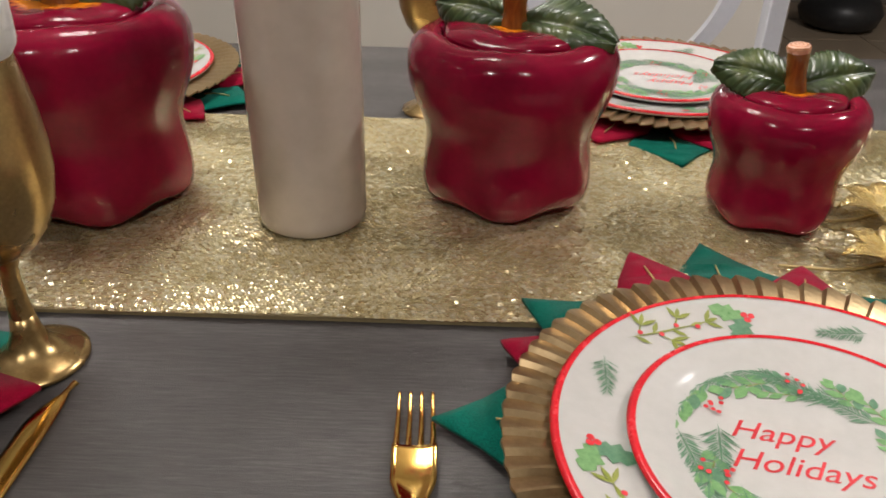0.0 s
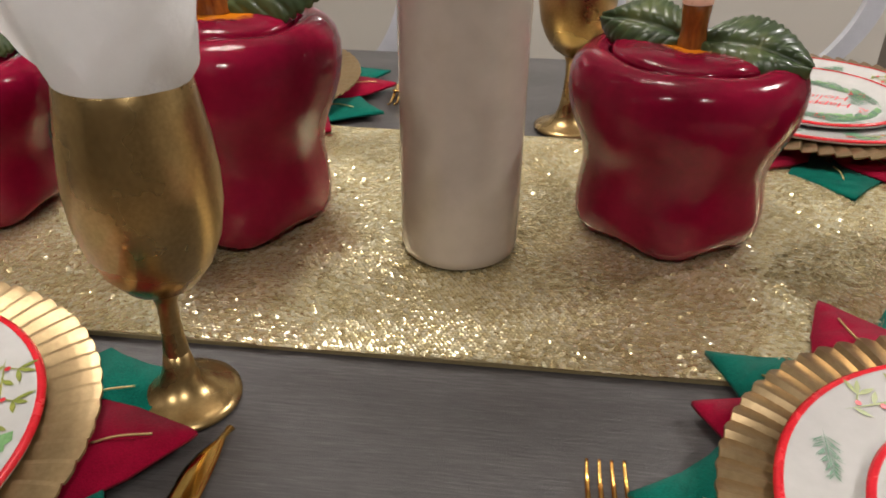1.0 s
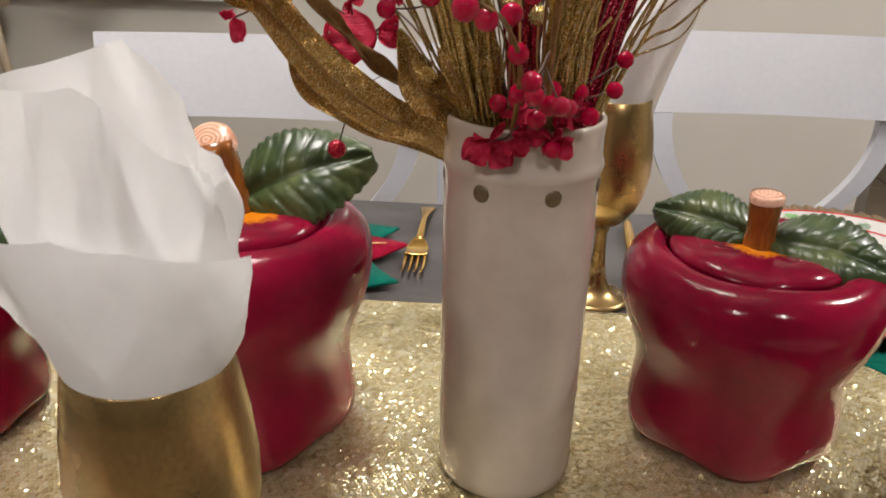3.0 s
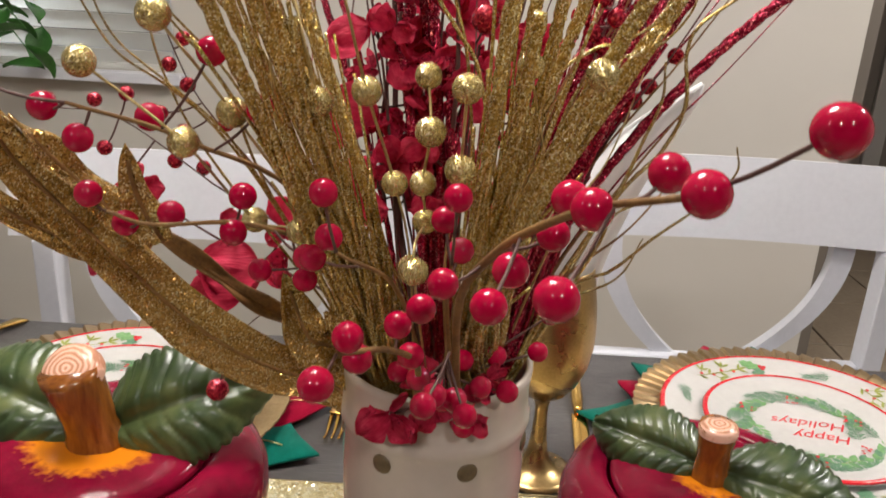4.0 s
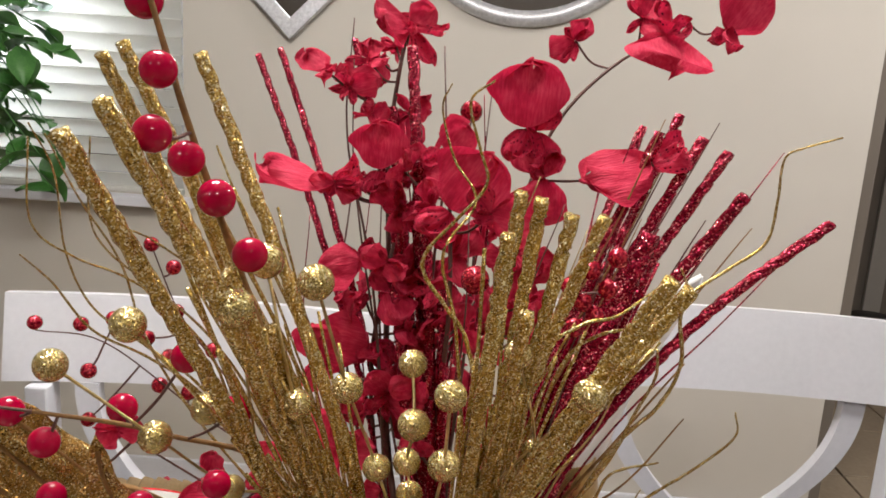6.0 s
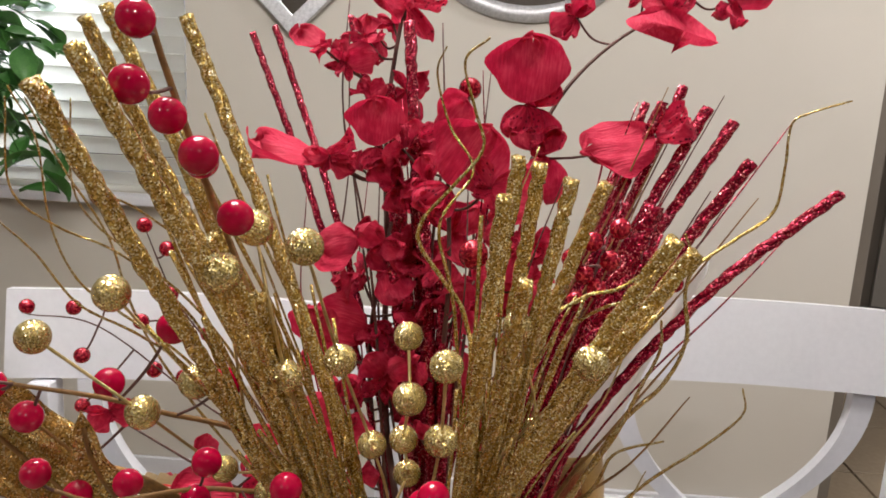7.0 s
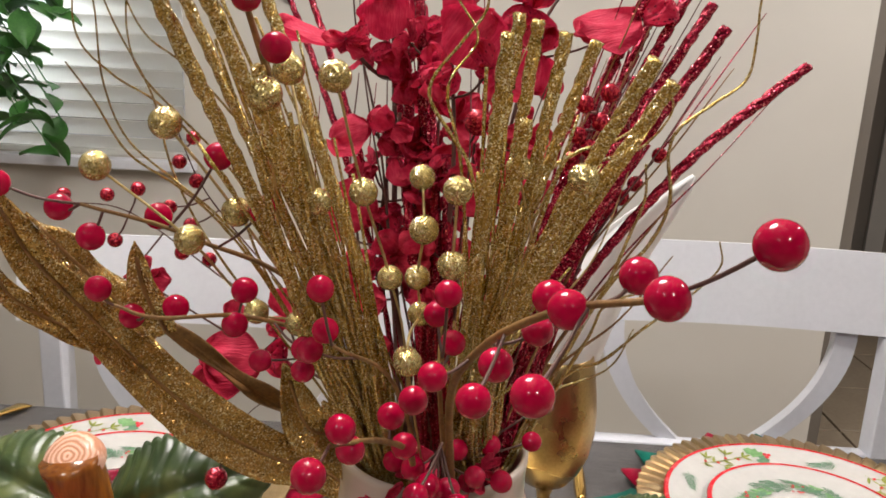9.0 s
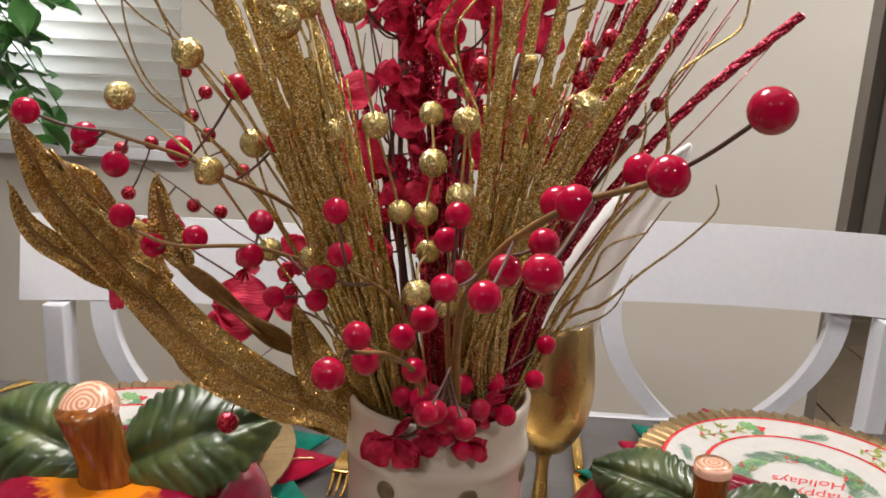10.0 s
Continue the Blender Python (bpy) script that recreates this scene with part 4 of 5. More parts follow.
def gold_poinsettia(place):
    """Gold glitter flower pick lying on the runner."""
    p = thing("gold_flower_pick", "gold glitter artificial flower lying on the runner", "decoration", place)
    for k in range(6):
        def petal(u, v):
            q = 2 * v - 1
            return (0.045 * u, q * 0.013 * math.sin(math.pi * u ** 0.8), 0.006 + 0.012 * math.sin(2.4 * u) + 0.002 * abs(q))
        ob = part("petal", sheet(petal, 10, 4, 0.0006), M_GOLDGLIT, p)
        ob.matrix_basis = pose(0, 0, 0, 0, 0, 60 * k + 10)
    part("stem", tube([(0, 0, 0.006), (-0.04, -0.01, 0.003), (-0.09, -0.005, 0.002)], 0.0014, 6), M_GOLDWIRE, p)
    return p


gold_poinsettia((0.350, 0.574, RUNNER + 0.003))
gold_poinsettia((0.322, 0.492, RUNNER + 0.003))

# ---- the arrangement in the vase ----
MOUTH = Vector((VASE[0], VASE[1], VASE[2] + 0.225))


def mouth(dx, dy, dz=0.0):
    """A point inside the vase's mouth."""
    return (MOUTH.x + dx, MOUTH.y + dy, MOUTH.z + dz)


def bead_part(name, mesh_of, place, material, parent, label="", turn=0.0, size=1.0):
    """A ball that shares one mesh with the others of its kind."""
    if mesh_of.get(name) is None:
        radius, seg = mesh_of["size"]
        bm = ball(radius, (0, 0, 0), seg)
        ob = part(name, bm, material, parent, label)
        mesh_of[name] = ob.data
    else:
        ob = new(name, mesh_of[name])
        ob.parent = parent
        if label:
            tagged(ob, label)
    ob.matrix_basis = pose(*place, 37 * turn, 61 * turn, 23 * turn) @ Matrix.Scale(size, 4)
    return ob


BERRY, GBALL, TINY, BEADED = {"size": (0.0049, 24)}, {"size": (0.0054, 22)}, {"size": (0.0040, 18)}, {"size": (0.0062, 22)}


def berry_spray(label, trunk, berries, thick=0.0016, material=None, kind="berry", store=None, ball_material=None):
    """A wired stem with berries on short stalks."""
    s = thing("berry_spray", label, "artificial berries", group="sprays in the vase")
    part("stem", tube(trunk, lambda u: thick * (0.95 - 0.50 * u), 8, lumpy=0.08, seed=len(berries)), material or M_BROWNSTEM, s)
    path = spline(trunk, 10)
    for k, b in enumerate(berries):
        b = Vector(b)
        # stalk from the stem, a little below the berry
        near = min(path, key=lambda p: (p - b).length + 0.35 * max(0.0, p.z - b.z + 0.006))
        if (near - b).length > 0.007:
            mid = (near + b) / 2 + Vector((0.001 * math.sin(k * 3.1), 0, -0.0015))
            part("stalk", tube([near, mid, b], 0.00055, 5, steps=4), M_DARKSTEM, s)
        bead_part(kind, store or BERRY, b, ball_material or M_BERRY, s, turn=k, size=0.96 + 0.08 * math.sin(k * 2.7) ** 2)
    return s


RED = "glossy red berries on a tan paper-wrapped stem"
berry_spray(RED + ", reaching forward", [mouth(0.012, -0.02), (-0.138, 0.455, 1.086), (-0.129, 0.408, 1.126), (-0.112, 0.374, 1.150), (-0.096, 0.345, 1.163)],
            [(-0.143, 0.406, 1.117), (-0.131, 0.373, 1.125), (-0.119, 0.342, 1.141), (-0.125, 0.391, 1.128), (-0.110, 0.364, 1.154), (-0.112, 0.386, 1.150), (-0.094, 0.337, 1.166), (-0.094, 0.365, 1.163), (-0.080, 0.320, 1.182), (-0.1125, 0.408, 1.133)], 0.0019)
berry_spray(RED + ", bending low", [mouth(-0.01, -0.02), (-0.152, 0.470, 1.055), (-0.160, 0.425, 1.085), (-0.172, 0.395, 1.098)],
            [(-0.169, 0.396, 1.103), (-0.168, 0.410, 1.089), (-0.158, 0.438, 1.088), (-0.154, 0.453, 1.069), (-0.175, 0.379, 1.097)], 0.0017)
berry_spray(RED + ", low cluster", [mouth(0.005, 0.0), (-0.142, 0.500, 1.040), (-0.140, 0.455, 1.070)],
            [(-0.148, 0.432, 1.061), (-0.134, 0.502, 1.043), (-0.119, 0.516, 1.039), (-0.137, 0.470, 1.042), (-0.152, 0.480, 1.045), (-0.145, 0.462, 1.048), (-0.126, 0.492, 1.036), (-0.133, 0.452, 1.046), (-0.150, 0.505, 1.024), (-0.128, 0.505, 1.026), (-0.114, 0.500, 1.030), (-0.142, 0.490, 1.030), (-0.162, 0.505, 1.034), (-0.132, 0.498, 1.012), (-0.100, 0.520, 1.040), (-0.095, 0.528, 1.055)], 0.0014)
berry_spray(RED + ", spreading", [mouth(-0.02, -0.012), (-0.190, 0.505, 1.080), (-0.215, 0.475, 1.108), (-0.245, 0.452, 1.114), (-0.258, 0.446, 1.120)],
            [(-0.263, 0.445, 1.126), (-0.257, 0.458, 1.112), (-0.242, 0.462, 1.115), (-0.222, 0.469, 1.107), (-0.218, 0.469, 1.121), (-0.220, 0.498, 1.081), (-0.193, 0.458, 1.103), (-0.195, 0.466, 1.091)], 0.0013)
berry_spray(RED + ", rising", [mouth(-0.022, -0.012), (-0.197, 0.500, 1.105), (-0.235, 0.462, 1.142), (-0.265, 0.440, 1.157)],
            [(-0.292, 0.438, 1.163), (-0.274, 0.443, 1.155), (-0.264, 0.444, 1.145), (-0.248, 0.464, 1.149), (-0.207, 0.456, 1.155), (-0.221, 0.450, 1.174)], 0.0014)
berry_spray(RED + ", standing tall", [mouth(-0.02, -0.015), (-0.185, 0.490, 1.110), (-0.200, 0.450, 1.190), (-0.212, 0.430, 1.245), (-0.222, 0.424, 1.285)],
            [(-0.215, 0.416, 1.261), (-0.214, 0.409, 1.246), (-0.213, 0.429, 1.238), (-0.203, 0.423, 1.229), (-0.198, 0.437, 1.211), (-0.224, 0.430, 1.278), (-0.207, 0.436, 1.226)], 0.0017)
berry_spray(RED + ", short and upright", [mouth(0.0, -0.02), (-0.160, 0.480, 1.080), (-0.178, 0.432, 1.115)],
            [(-0.182, 0.431, 1.135), (-0.182, 0.441, 1.117), (-0.190, 0.455, 1.104)], 0.0012)
berry_spray(RED + ", short", [mouth(0.01, -0.02), (-0.142, 0.475, 1.080), (-0.141, 0.440, 1.110)],
            [(-0.140, 0.430, 1.136), (-0.144, 0.448, 1.123), (-0.138, 0.463, 1.107), (-0.150, 0.430, 1.098)], 0.0012)

SMALL = "small frosted red berries on a thin dark twig"
berry_spray(SMALL + ", spreading sideways", [mouth(-0.02, 0.01), (-0.215, 0.575, 1.062), (-0.268, 0.592, 1.090), (-0.318, 0.600, 1.120), (-0.354, 0.600, 1.124)],
            [(-0.354, 0.600, 1.128), (-0.330, 0.600, 1.129), (-0.313, 0.600, 1.133), (-0.327, 0.600, 1.104), (-0.290, 0.600, 1.099), (-0.275, 0.600, 1.096), (-0.328, 0.600, 1.077)], 0.0007, M_DARKSTEM, "small_berry", TINY, M_BEAD)
berry_spray(SMALL + ", rising", [mouth(-0.02, 0.015), (-0.225, 0.585, 1.078), (-0.262, 0.598, 1.116), (-0.280, 0.600, 1.140), (-0.294, 0.600, 1.175)],
            [(-0.293, 0.600, 1.173), (-0.282, 0.600, 1.162), (-0.290, 0.600, 1.149), (-0.281, 0.600, 1.139), (-0.262, 0.600, 1.120), (-0.296, 0.600, 1.124), (-0.285, 0.600, 1.115)], 0.0007, M_DARKSTEM, "small_berry", TINY, M_BEAD)
berry_spray(SMALL + ", leaning", [mouth(0.025, 0.01), (-0.092, 0.555, 1.080), (-0.070, 0.560, 1.140), (-0.056, 0.560, 1.158), (-0.046, 0.560, 1.172)],
            [(-0.047, 0.560, 1.170), (-0.057, 0.560, 1.156), (-0.063, 0.560, 1.149), (-0.068, 0.560, 1.143)], 0.0006, M_DARKSTEM, "small_berry", TINY, M_BEAD)
berry_spray(SMALL + ", among sticks", [mouth(0.018, 0.0), (-0.105, 0.535, 1.090), (-0.090, 0.530, 1.160), (-0.080, 0.530, 1.202)],
            [(-0.091, 0.520, 1.181), (-0.089, 0.520, 1.194), (-0.082, 0.520, 1.187), (-0.096, 0.520, 1.187), (-0.079, 0.522, 1.199), (-0.093, 0.522, 1.170), (-0.086, 0.520, 1.176)], 0.0006, M_DARKSTEM, "small_berry", TINY, M_BEAD)
berry_spray("beaded red baubles on fine wire above the flowers", [mouth(0.005, 0.015), (-0.138, 0.575, 1.110), (-0.136, 0.570, 1.170), (-0.140, 0.640, 1.235)],
            [(-0.133, 0.535, 1.183), (-0.140, 0.655, 1.245)], 0.0006, M_DARKSTEM, "bauble", BEADED, M_BEAD)
berry_spray("beaded red bauble hanging low on a fine wire", [mouth(-0.03, -0.005, 0.02), (-0.225, 0.555, 1.036), (-0.250, 0.556, 1.020)],
            [(-0.259, 0.555, 0.990)], 0.0005, M_DARKSTEM, "bauble", BEADED, M_BEAD)


def ball_spray(base, balls, label):
    """Gold glitter balls threaded along one wire."""
    s = thing("gold_ball_spray", label, "artificial spray", group="sprays in the vase")
    part("wire", tube([base] + balls, 0.00055, 6, steps=6), M_GOLDWIRE, s)
    for k, b in enumerate(balls):
        bead_part("glitter_ball", GBALL, b, M_GOLDBALL, s, turn=k + 2, size=0.92 + 0.12 * math.sin(k * 1.9 + b[0] * 90) ** 2)


GB = "gold glitter balls strung on a thin gold wire"
ball_spray(mouth(0.0, -0.02), [(-0.155, 0.468, 1.096), (-0.153, 0.501, 1.105), (-0.154, 0.490, 1.124), (-0.151, 0.470, 1.148), (-0.153, 0.480, 1.166)], GB + ", five of them")
ball_spray(mouth(-0.01, -0.02), [(-0.158, 0.500, 1.085), (-0.164, 0.480, 1.126), (-0.173, 0.464, 1.162), (-0.180, 0.442, 1.203)], GB + ", tall")
ball_spray(mouth(0.008, -0.02), [(-0.144, 0.500, 1.080), (-0.140, 0.466, 1.136), (-0.139, 0.454, 1.166)], GB + ", short")
ball_spray(mouth(-0.02, -0.015), [(-0.200, 0.515, 1.085), (-0.222, 0.500, 1.102), (-0.235, 0.459, 1.142), (-0.263, 0.448, 1.169)], GB + ", leaning out")
ball_spray(mouth(-0.018, -0.018), [(-0.190, 0.510, 1.080), (-0.218, 0.460, 1.153), (-0.237, 0.445, 1.185)], GB + ", beside the leaf")
ball_spray(mouth(-0.015, -0.015), [(-0.180, 0.505, 1.078), (-0.188, 0.455, 1.159), (-0.199, 0.459, 1.204)], GB + ", among the sticks")
ball_spray(mouth(-0.012, -0.015), [(-0.172, 0.510, 1.060), (-0.200, 0.480, 1.105), (-0.200, 0.431, 1.197)], GB + ", beside the sticks")
ball_spray(mouth(0.018, -0.015), [(-0.118, 0.520, 1.070), (-0.105, 0.518, 1.118), (-0.117, 0.483, 1.171)], GB + ", behind the berries")
ball_spray(mouth(0.02, -0.015), [(-0.125, 0.515, 1.090), (-0.098, 0.443, 1.174)], GB + ", leaning aside")


def glitter_stick(base, tip, material, radius, label, bow=(0, 0, 0), frayed=0, seed=0, spread=0.010):
    """A stem wound with coarse glitter, thick towards its blunt tip, with loose strands below."""
    rng = random.Random(seed)
    s = thing("glitter_stick", label, "glitter stem", group="sprays in the vase")
    a, b = Vector(base), Vector(tip)
    mid1, mid2 = a.lerp(b, 0.35) + Vector(bow), a.lerp(b, 0.7) + Vector(bow) * 0.8
    path = spline([a, mid1, mid2, b], 18)
    n = len(path) - 1
    axis = (b - a).normalized()
    e1 = axis.cross(Vector((0.3, 1, 0.2))).normalized()
    e2 = axis.cross(e1)
    for strand in range(3):
        way = []
        for i, p in enumerate(path):
            wide = radius * (0.55 + 0.55 * min(1, 1.8 * i / n))
            turn = 2.1 * strand + 20.0 * (p - a).length / 0.1 + 0.5 * math.sin(i * 0.9 + seed)
            way.append(p + (e1 * math.cos(turn) + e2 * math.sin(turn)) * wide * 0.42)
        part("tinsel_strand", tube(way, lambda u: radius * (0.40 + 0.36 * min(1, u * 1.8)), 7, steps=2, lumpy=0.12, seed=seed + strand), material, s)
    for k in range(frayed):
        off = Vector((rng.uniform(-1, 1), rng.uniform(-1, 1), 0)) * spread
        reach = rng.uniform(0.35, 0.92)
        way = a.lerp(b, reach * 0.55) + Vector(bow) + off * rng.uniform(0.5, 1.0)
        end = a.lerp(b, reach) + Vector(bow) * 0.7 + Vector((rng.uniform(-1, 1), rng.uniform(-1, 1), 0)) * spread * 1.3
        thick = rng.uniform(0.0007, 0.0016)
        part("strand", tube([a + off * 0.2, a.lerp(b, reach * 0.25) + off * 0.4, way, end], lambda u: thick * (1.05 - 0.55 * u), 6, steps=9, lumpy=0.22, seed=k), material, s)
    return s


GOLD = "gold glitter stick stem with loose strands"
for k, (base, tip, bow) in enumerate((
        (mouth(-0.022, -0.010), (-0.232, 0.400, 1.246), (0.004, -0.004, 0)), (mouth(-0.018, -0.015), (-0.220, 0.396, 1.254), (0.006, 0.004, 0)),
        (mouth(-0.025, 0.005), (-0.261, 0.484, 1.264), (0.004, 0.003, 0)), (mouth(-0.020, 0.006), (-0.254, 0.484, 1.268), (0.007, 0, 0)),
        (mouth(-0.012, -0.012), (-0.229, 0.486, 1.266), (0.012, -0.012, 0)), (mouth(-0.015, -0.015), (-0.205, 0.440, 1.205), (0.004, -0.002, 0)),
        (mouth(-0.012, -0.020), (-0.196, 0.452, 1.185), (0.002, 0, 0)))):
    glitter_stick(base, tip, M_GOLDGLIT, 0.0022, GOLD, bow, 10, k, 0.009)
for k, (base, tip, bow) in enumerate((
        (mouth(0.006, -0.012), (-0.125, 0.451, 1.219), (0.0, -0.005, 0)), (mouth(0.010, -0.010), (-0.120, 0.486, 1.227), (-0.002, 0, 0)),
        (mouth(0.012, -0.008), (-0.113, 0.487, 1.225), (0, 0, 0)), (mouth(0.014, -0.010), (-0.103, 0.482, 1.221), (-0.001, -0.003, 0)),
        (mouth(0.012, -0.008), (-0.090, 0.496, 1.219), (-0.007, 0, 0)), (mouth(0.012, -0.015), (-0.081, 0.432, 1.213), (-0.012, -0.006, 0.004)),
        (mouth(0.013, -0.016), (-0.070, 0.452, 1.206), (-0.013, -0.004, 0.005)), (mouth(0.004, -0.018), (-0.116, 0.470, 1.190), (0.002, 0, 0)))):
    glitter_stick(base, tip, M_GOLDGLIT, 0.0023, GOLD, bow, 11, 20 + k, 0.007)
SCARLET = "red glitter stick stem"
for k, (base, tip, bow) in enumerate((
        (mouth(0.030, 0.006), (0.010, 0.547, 1.214), (-0.016, 0, 0.020)), (mouth(0.026, 0.010), (-0.036, 0.517, 1.227), (-0.010, 0.005, 0.008)),
        (mouth(0.024, 0.012), (-0.030, 0.562, 1.239), (-0.010, 0.004, 0.006)), (mouth(0.022, 0.016), (-0.040, 0.566, 1.244), (-0.010, 0, 0.004)),
        (mouth(0.018, 0.012), (-0.043, 0.599, 1.252), (-0.004, 0.004, 0)), (mouth(0.020, 0.020), (-0.058, 0.569, 1.245), (-0.008, 0, 0)),
        (mouth(0.016, 0.018), (-0.046, 0.665, 1.242), (-0.004, 0.004, 0)), (mouth(0.018, 0.010), (-0.066, 0.580, 1.200), (0, 0, 0)),
        (mouth(0.016, 0.014), (-0.074, 0.590, 1.180), (0, 0, 0)), (mouth(0.028, -0.004), (-0.062, 0.545, 1.205), (-0.004, 0, 0.004)),
        (mouth(0.026, 0.002), (-0.068, 0.550, 1.190), (-0.003, 0, 0.002)), (mouth(0.029, 0.004), (-0.056, 0.556, 1.200), (-0.005, 0, 0.004)))):
    glitter_stick(base, tip, M_REDGLIT, 0.0036 if k > 8 else 0.0022, SCARLET + " leaning out of the vase", bow, 0 if k == 0 else 9, 40 + k, 0.007)
for k, (base, tip) in enumerate(((mouth(-0.014, 0.018), (-0.257, 0.66, 1.268)), (mouth(-0.012, 0.020), (-0.245, 0.66, 1.272)), (mouth(-0.006, 0.022), (-0.205, 0.66, 1.279)), (mouth(-0.002, 0.022), (-0.171, 0.63, 1.276)), (mouth(0.0, 0.018), (-0.181, 0.64, 1.245)), (mouth(0.002, 0.014), (-0.160, 0.61, 1.205)), (mouth(-0.004, 0.012), (-0.172, 0.60, 1.165)), (mouth(0.004, 0.010), (-0.148, 0.60, 1.160)))):
    glitter_stick(base, tip, M_REDGLIT, 0.0017 if k < 3 else 0.0026, SCARLET + " behind the flowers", (0.012 if k < 3 else 0.002, 0, 0), 0 if k < 3 else 3, 60 + k, 0.006)


def curly_twig(points, radius=0.0011, material=None, label="curly gold twig standing in the vase"):
    t = tagged(part("curly_twig", tube(points, lambda u: radius * (0.32 + 0.68 * u), 7, steps=10, lumpy=0.16, seed=3), material or M_GOLDGLIT), label, "twig", "sprays in the vase")
    return t


curly_twig([(-0.132, 0.470, 1.263), (-0.139, 0.475, 1.256), (-0.135, 0.480, 1.241), (-0.132, 0.485, 1.229), (-0.141, 0.490, 1.216), (-0.151, 0.495, 1.203), (-0.152, 0.500, 1.193), (-0.143, 0.505, 1.179), (-0.135, 0.510, 1.165), (-0.129, 0.515, 1.132), (-0.128, 0.535, 1.060), mouth(0.008, -0.01)])
curly_twig([(-0.146, 0.500, 1.261), (-0.149, 0.505, 1.252), (-0.144, 0.512, 1.234), (-0.135, 0.515, 1.218), (-0.146, 0.510, 1.198), (-0.139, 0.515, 1.165), (-0.133, 0.530, 1.090), mouth(0.006, -0.005)], 0.0009)
curly_twig([(-0.003, 0.520, 1.250), (-0.016, 0.522, 1.245), (-0.021, 0.525, 1.240), (-0.020, 0.528, 1.223), (-0.021, 0.531, 1.207), (-0.034, 0.530, 1.196), (-0.047, 0.530, 1.185), (-0.049, 0.535, 1.173), (-0.045, 0.540, 1.152), (-0.051, 0.545, 1.130), (-0.073, 0.550, 1.096), mouth(0.028, -0.004)])
curly_twig([(-0.024, 0.528, 1.137), (-0.021, 0.533, 1.124), (-0.033, 0.538, 1.107), (-0.050, 0.542, 1.090), (-0.066, 0.546, 1.072), (-0.086, 0.552, 1.056), mouth(0.034, -0.004, 0.01)])
curly_twig([(-0.053, 0.525, 1.114), (-0.070, 0.532, 1.104), (-0.075, 0.540, 1.086), (-0.084, 0.548, 1.062), mouth(0.033, 0.0, 0.005)], 0.0013)
curly_twig([(-0.066, 0.480, 1.206), (-0.060, 0.492, 1.194), (-0.068, 0.503, 1.179), (-0.084, 0.515, 1.170), (-0.095, 0.527, 1.154), (-0.103, 0.538, 1.119), (-0.112, 0.550, 1.064), mouth(0.022, -0.006)])
curly_twig([(-0.068, 0.490, 1.174), (-0.064, 0.504, 1.158), (-0.066, 0.518, 1.139), (-0.072, 0.532, 1.110), (-0.092, 0.546, 1.062), mouth(0.028, -0.006)], 0.0013)
curly_twig([(-0.056, 0.528, 1.192), (-0.067, 0.518, 1.186), (-0.080, 0.510, 1.179), (-0.092, 0.510, 1.175), (-0.106, 0.512, 1.160), (-0.116, 0.525, 1.110), mouth(0.016, -0.012)], 0.0012)
LEFTWIRE = "fine gold wire twig arching out of the vase"
curly_twig([(-0.262, 0.440, 1.240), (-0.268, 0.450, 1.213), (-0.264, 0.467, 1.199), (-0.255, 0.483, 1.189), (-0.248, 0.500, 1.175), (-0.236, 0.517, 1.150), (-0.228, 0.533, 1.113), (-0.200, 0.550, 1.045), mouth(-0.03, -0.004)], 0.0008, label=LEFTWIRE)
curly_twig([(-0.250, 0.452, 1.240), (-0.255, 0.460, 1.215), (-0.258, 0.478, 1.199), (-0.250, 0.496, 1.182), (-0.235, 0.514, 1.158), (-0.219, 0.532, 1.119), (-0.194, 0.550, 1.043), mouth(-0.028, -0.006)], 0.0008, label=LEFTWIRE)
curly_twig([(-0.256, 0.450, 1.238), (-0.250, 0.460, 1.215), (-0.243, 0.478, 1.204), (-0.234, 0.496, 1.189), (-0.225, 0.514, 1.168), (-0.209, 0.532, 1.120), (-0.189, 0.550, 1.044), mouth(-0.026, -0.006)], 0.0008, label=LEFTWIRE)
curly_twig([(-0.272, 0.450, 1.203), (-0.271, 0.466, 1.190), (-0.266, 0.482, 1.169), (-0.253, 0.498, 1.154), (-0.241, 0.514, 1.136), (-0.224, 0.530, 1.104), (-0.195, 0.550, 1.040), mouth(-0.03, -0.003)], 0.0009, label=LEFTWIRE)
curly_twig([(-0.273, 0.460, 1.242), (-0.272, 0.472, 1.225), (-0.275, 0.483, 1.196), (-0.272, 0.495, 1.173), (-0.259, 0.507, 1.156), (-0.242, 0.518, 1.137), (-0.226, 0.530, 1.109), (-0.195, 0.552, 1.040), mouth(-0.03, 0.0)], 0.0008, label=LEFTWIRE)
curly_twig([(-0.268, 0.460, 1.239), (-0.267, 0.478, 1.216), (-0.261, 0.495, 1.190), (-0.260, 0.513, 1.156), (-0.247, 0.530, 1.117), (-0.200, 0.552, 1.040), mouth(-0.028, 0.0)], 0.0008, label=LEFTWIRE)
for k in range(5):
    tip = (MOUTH.x + 0.035 + 0.012 * k, MOUTH.y - 0.02 + 0.012 * (k % 4), MOUTH.z + 0.235 - 0.012 * k)
    curly_twig([tip, (tip[0] - 0.014, tip[1] - 0.002, tip[2] - 0.05), (tip[0] * 0.6 + MOUTH.x * 0.4, tip[1], MOUTH.z + 0.10), mouth(0.02 + 0.001 * k, 0.004)], 0.0007, M_DARKSTEM if k % 2 else M_GOLDWIRE, "thin straight twig among the glitter sticks")


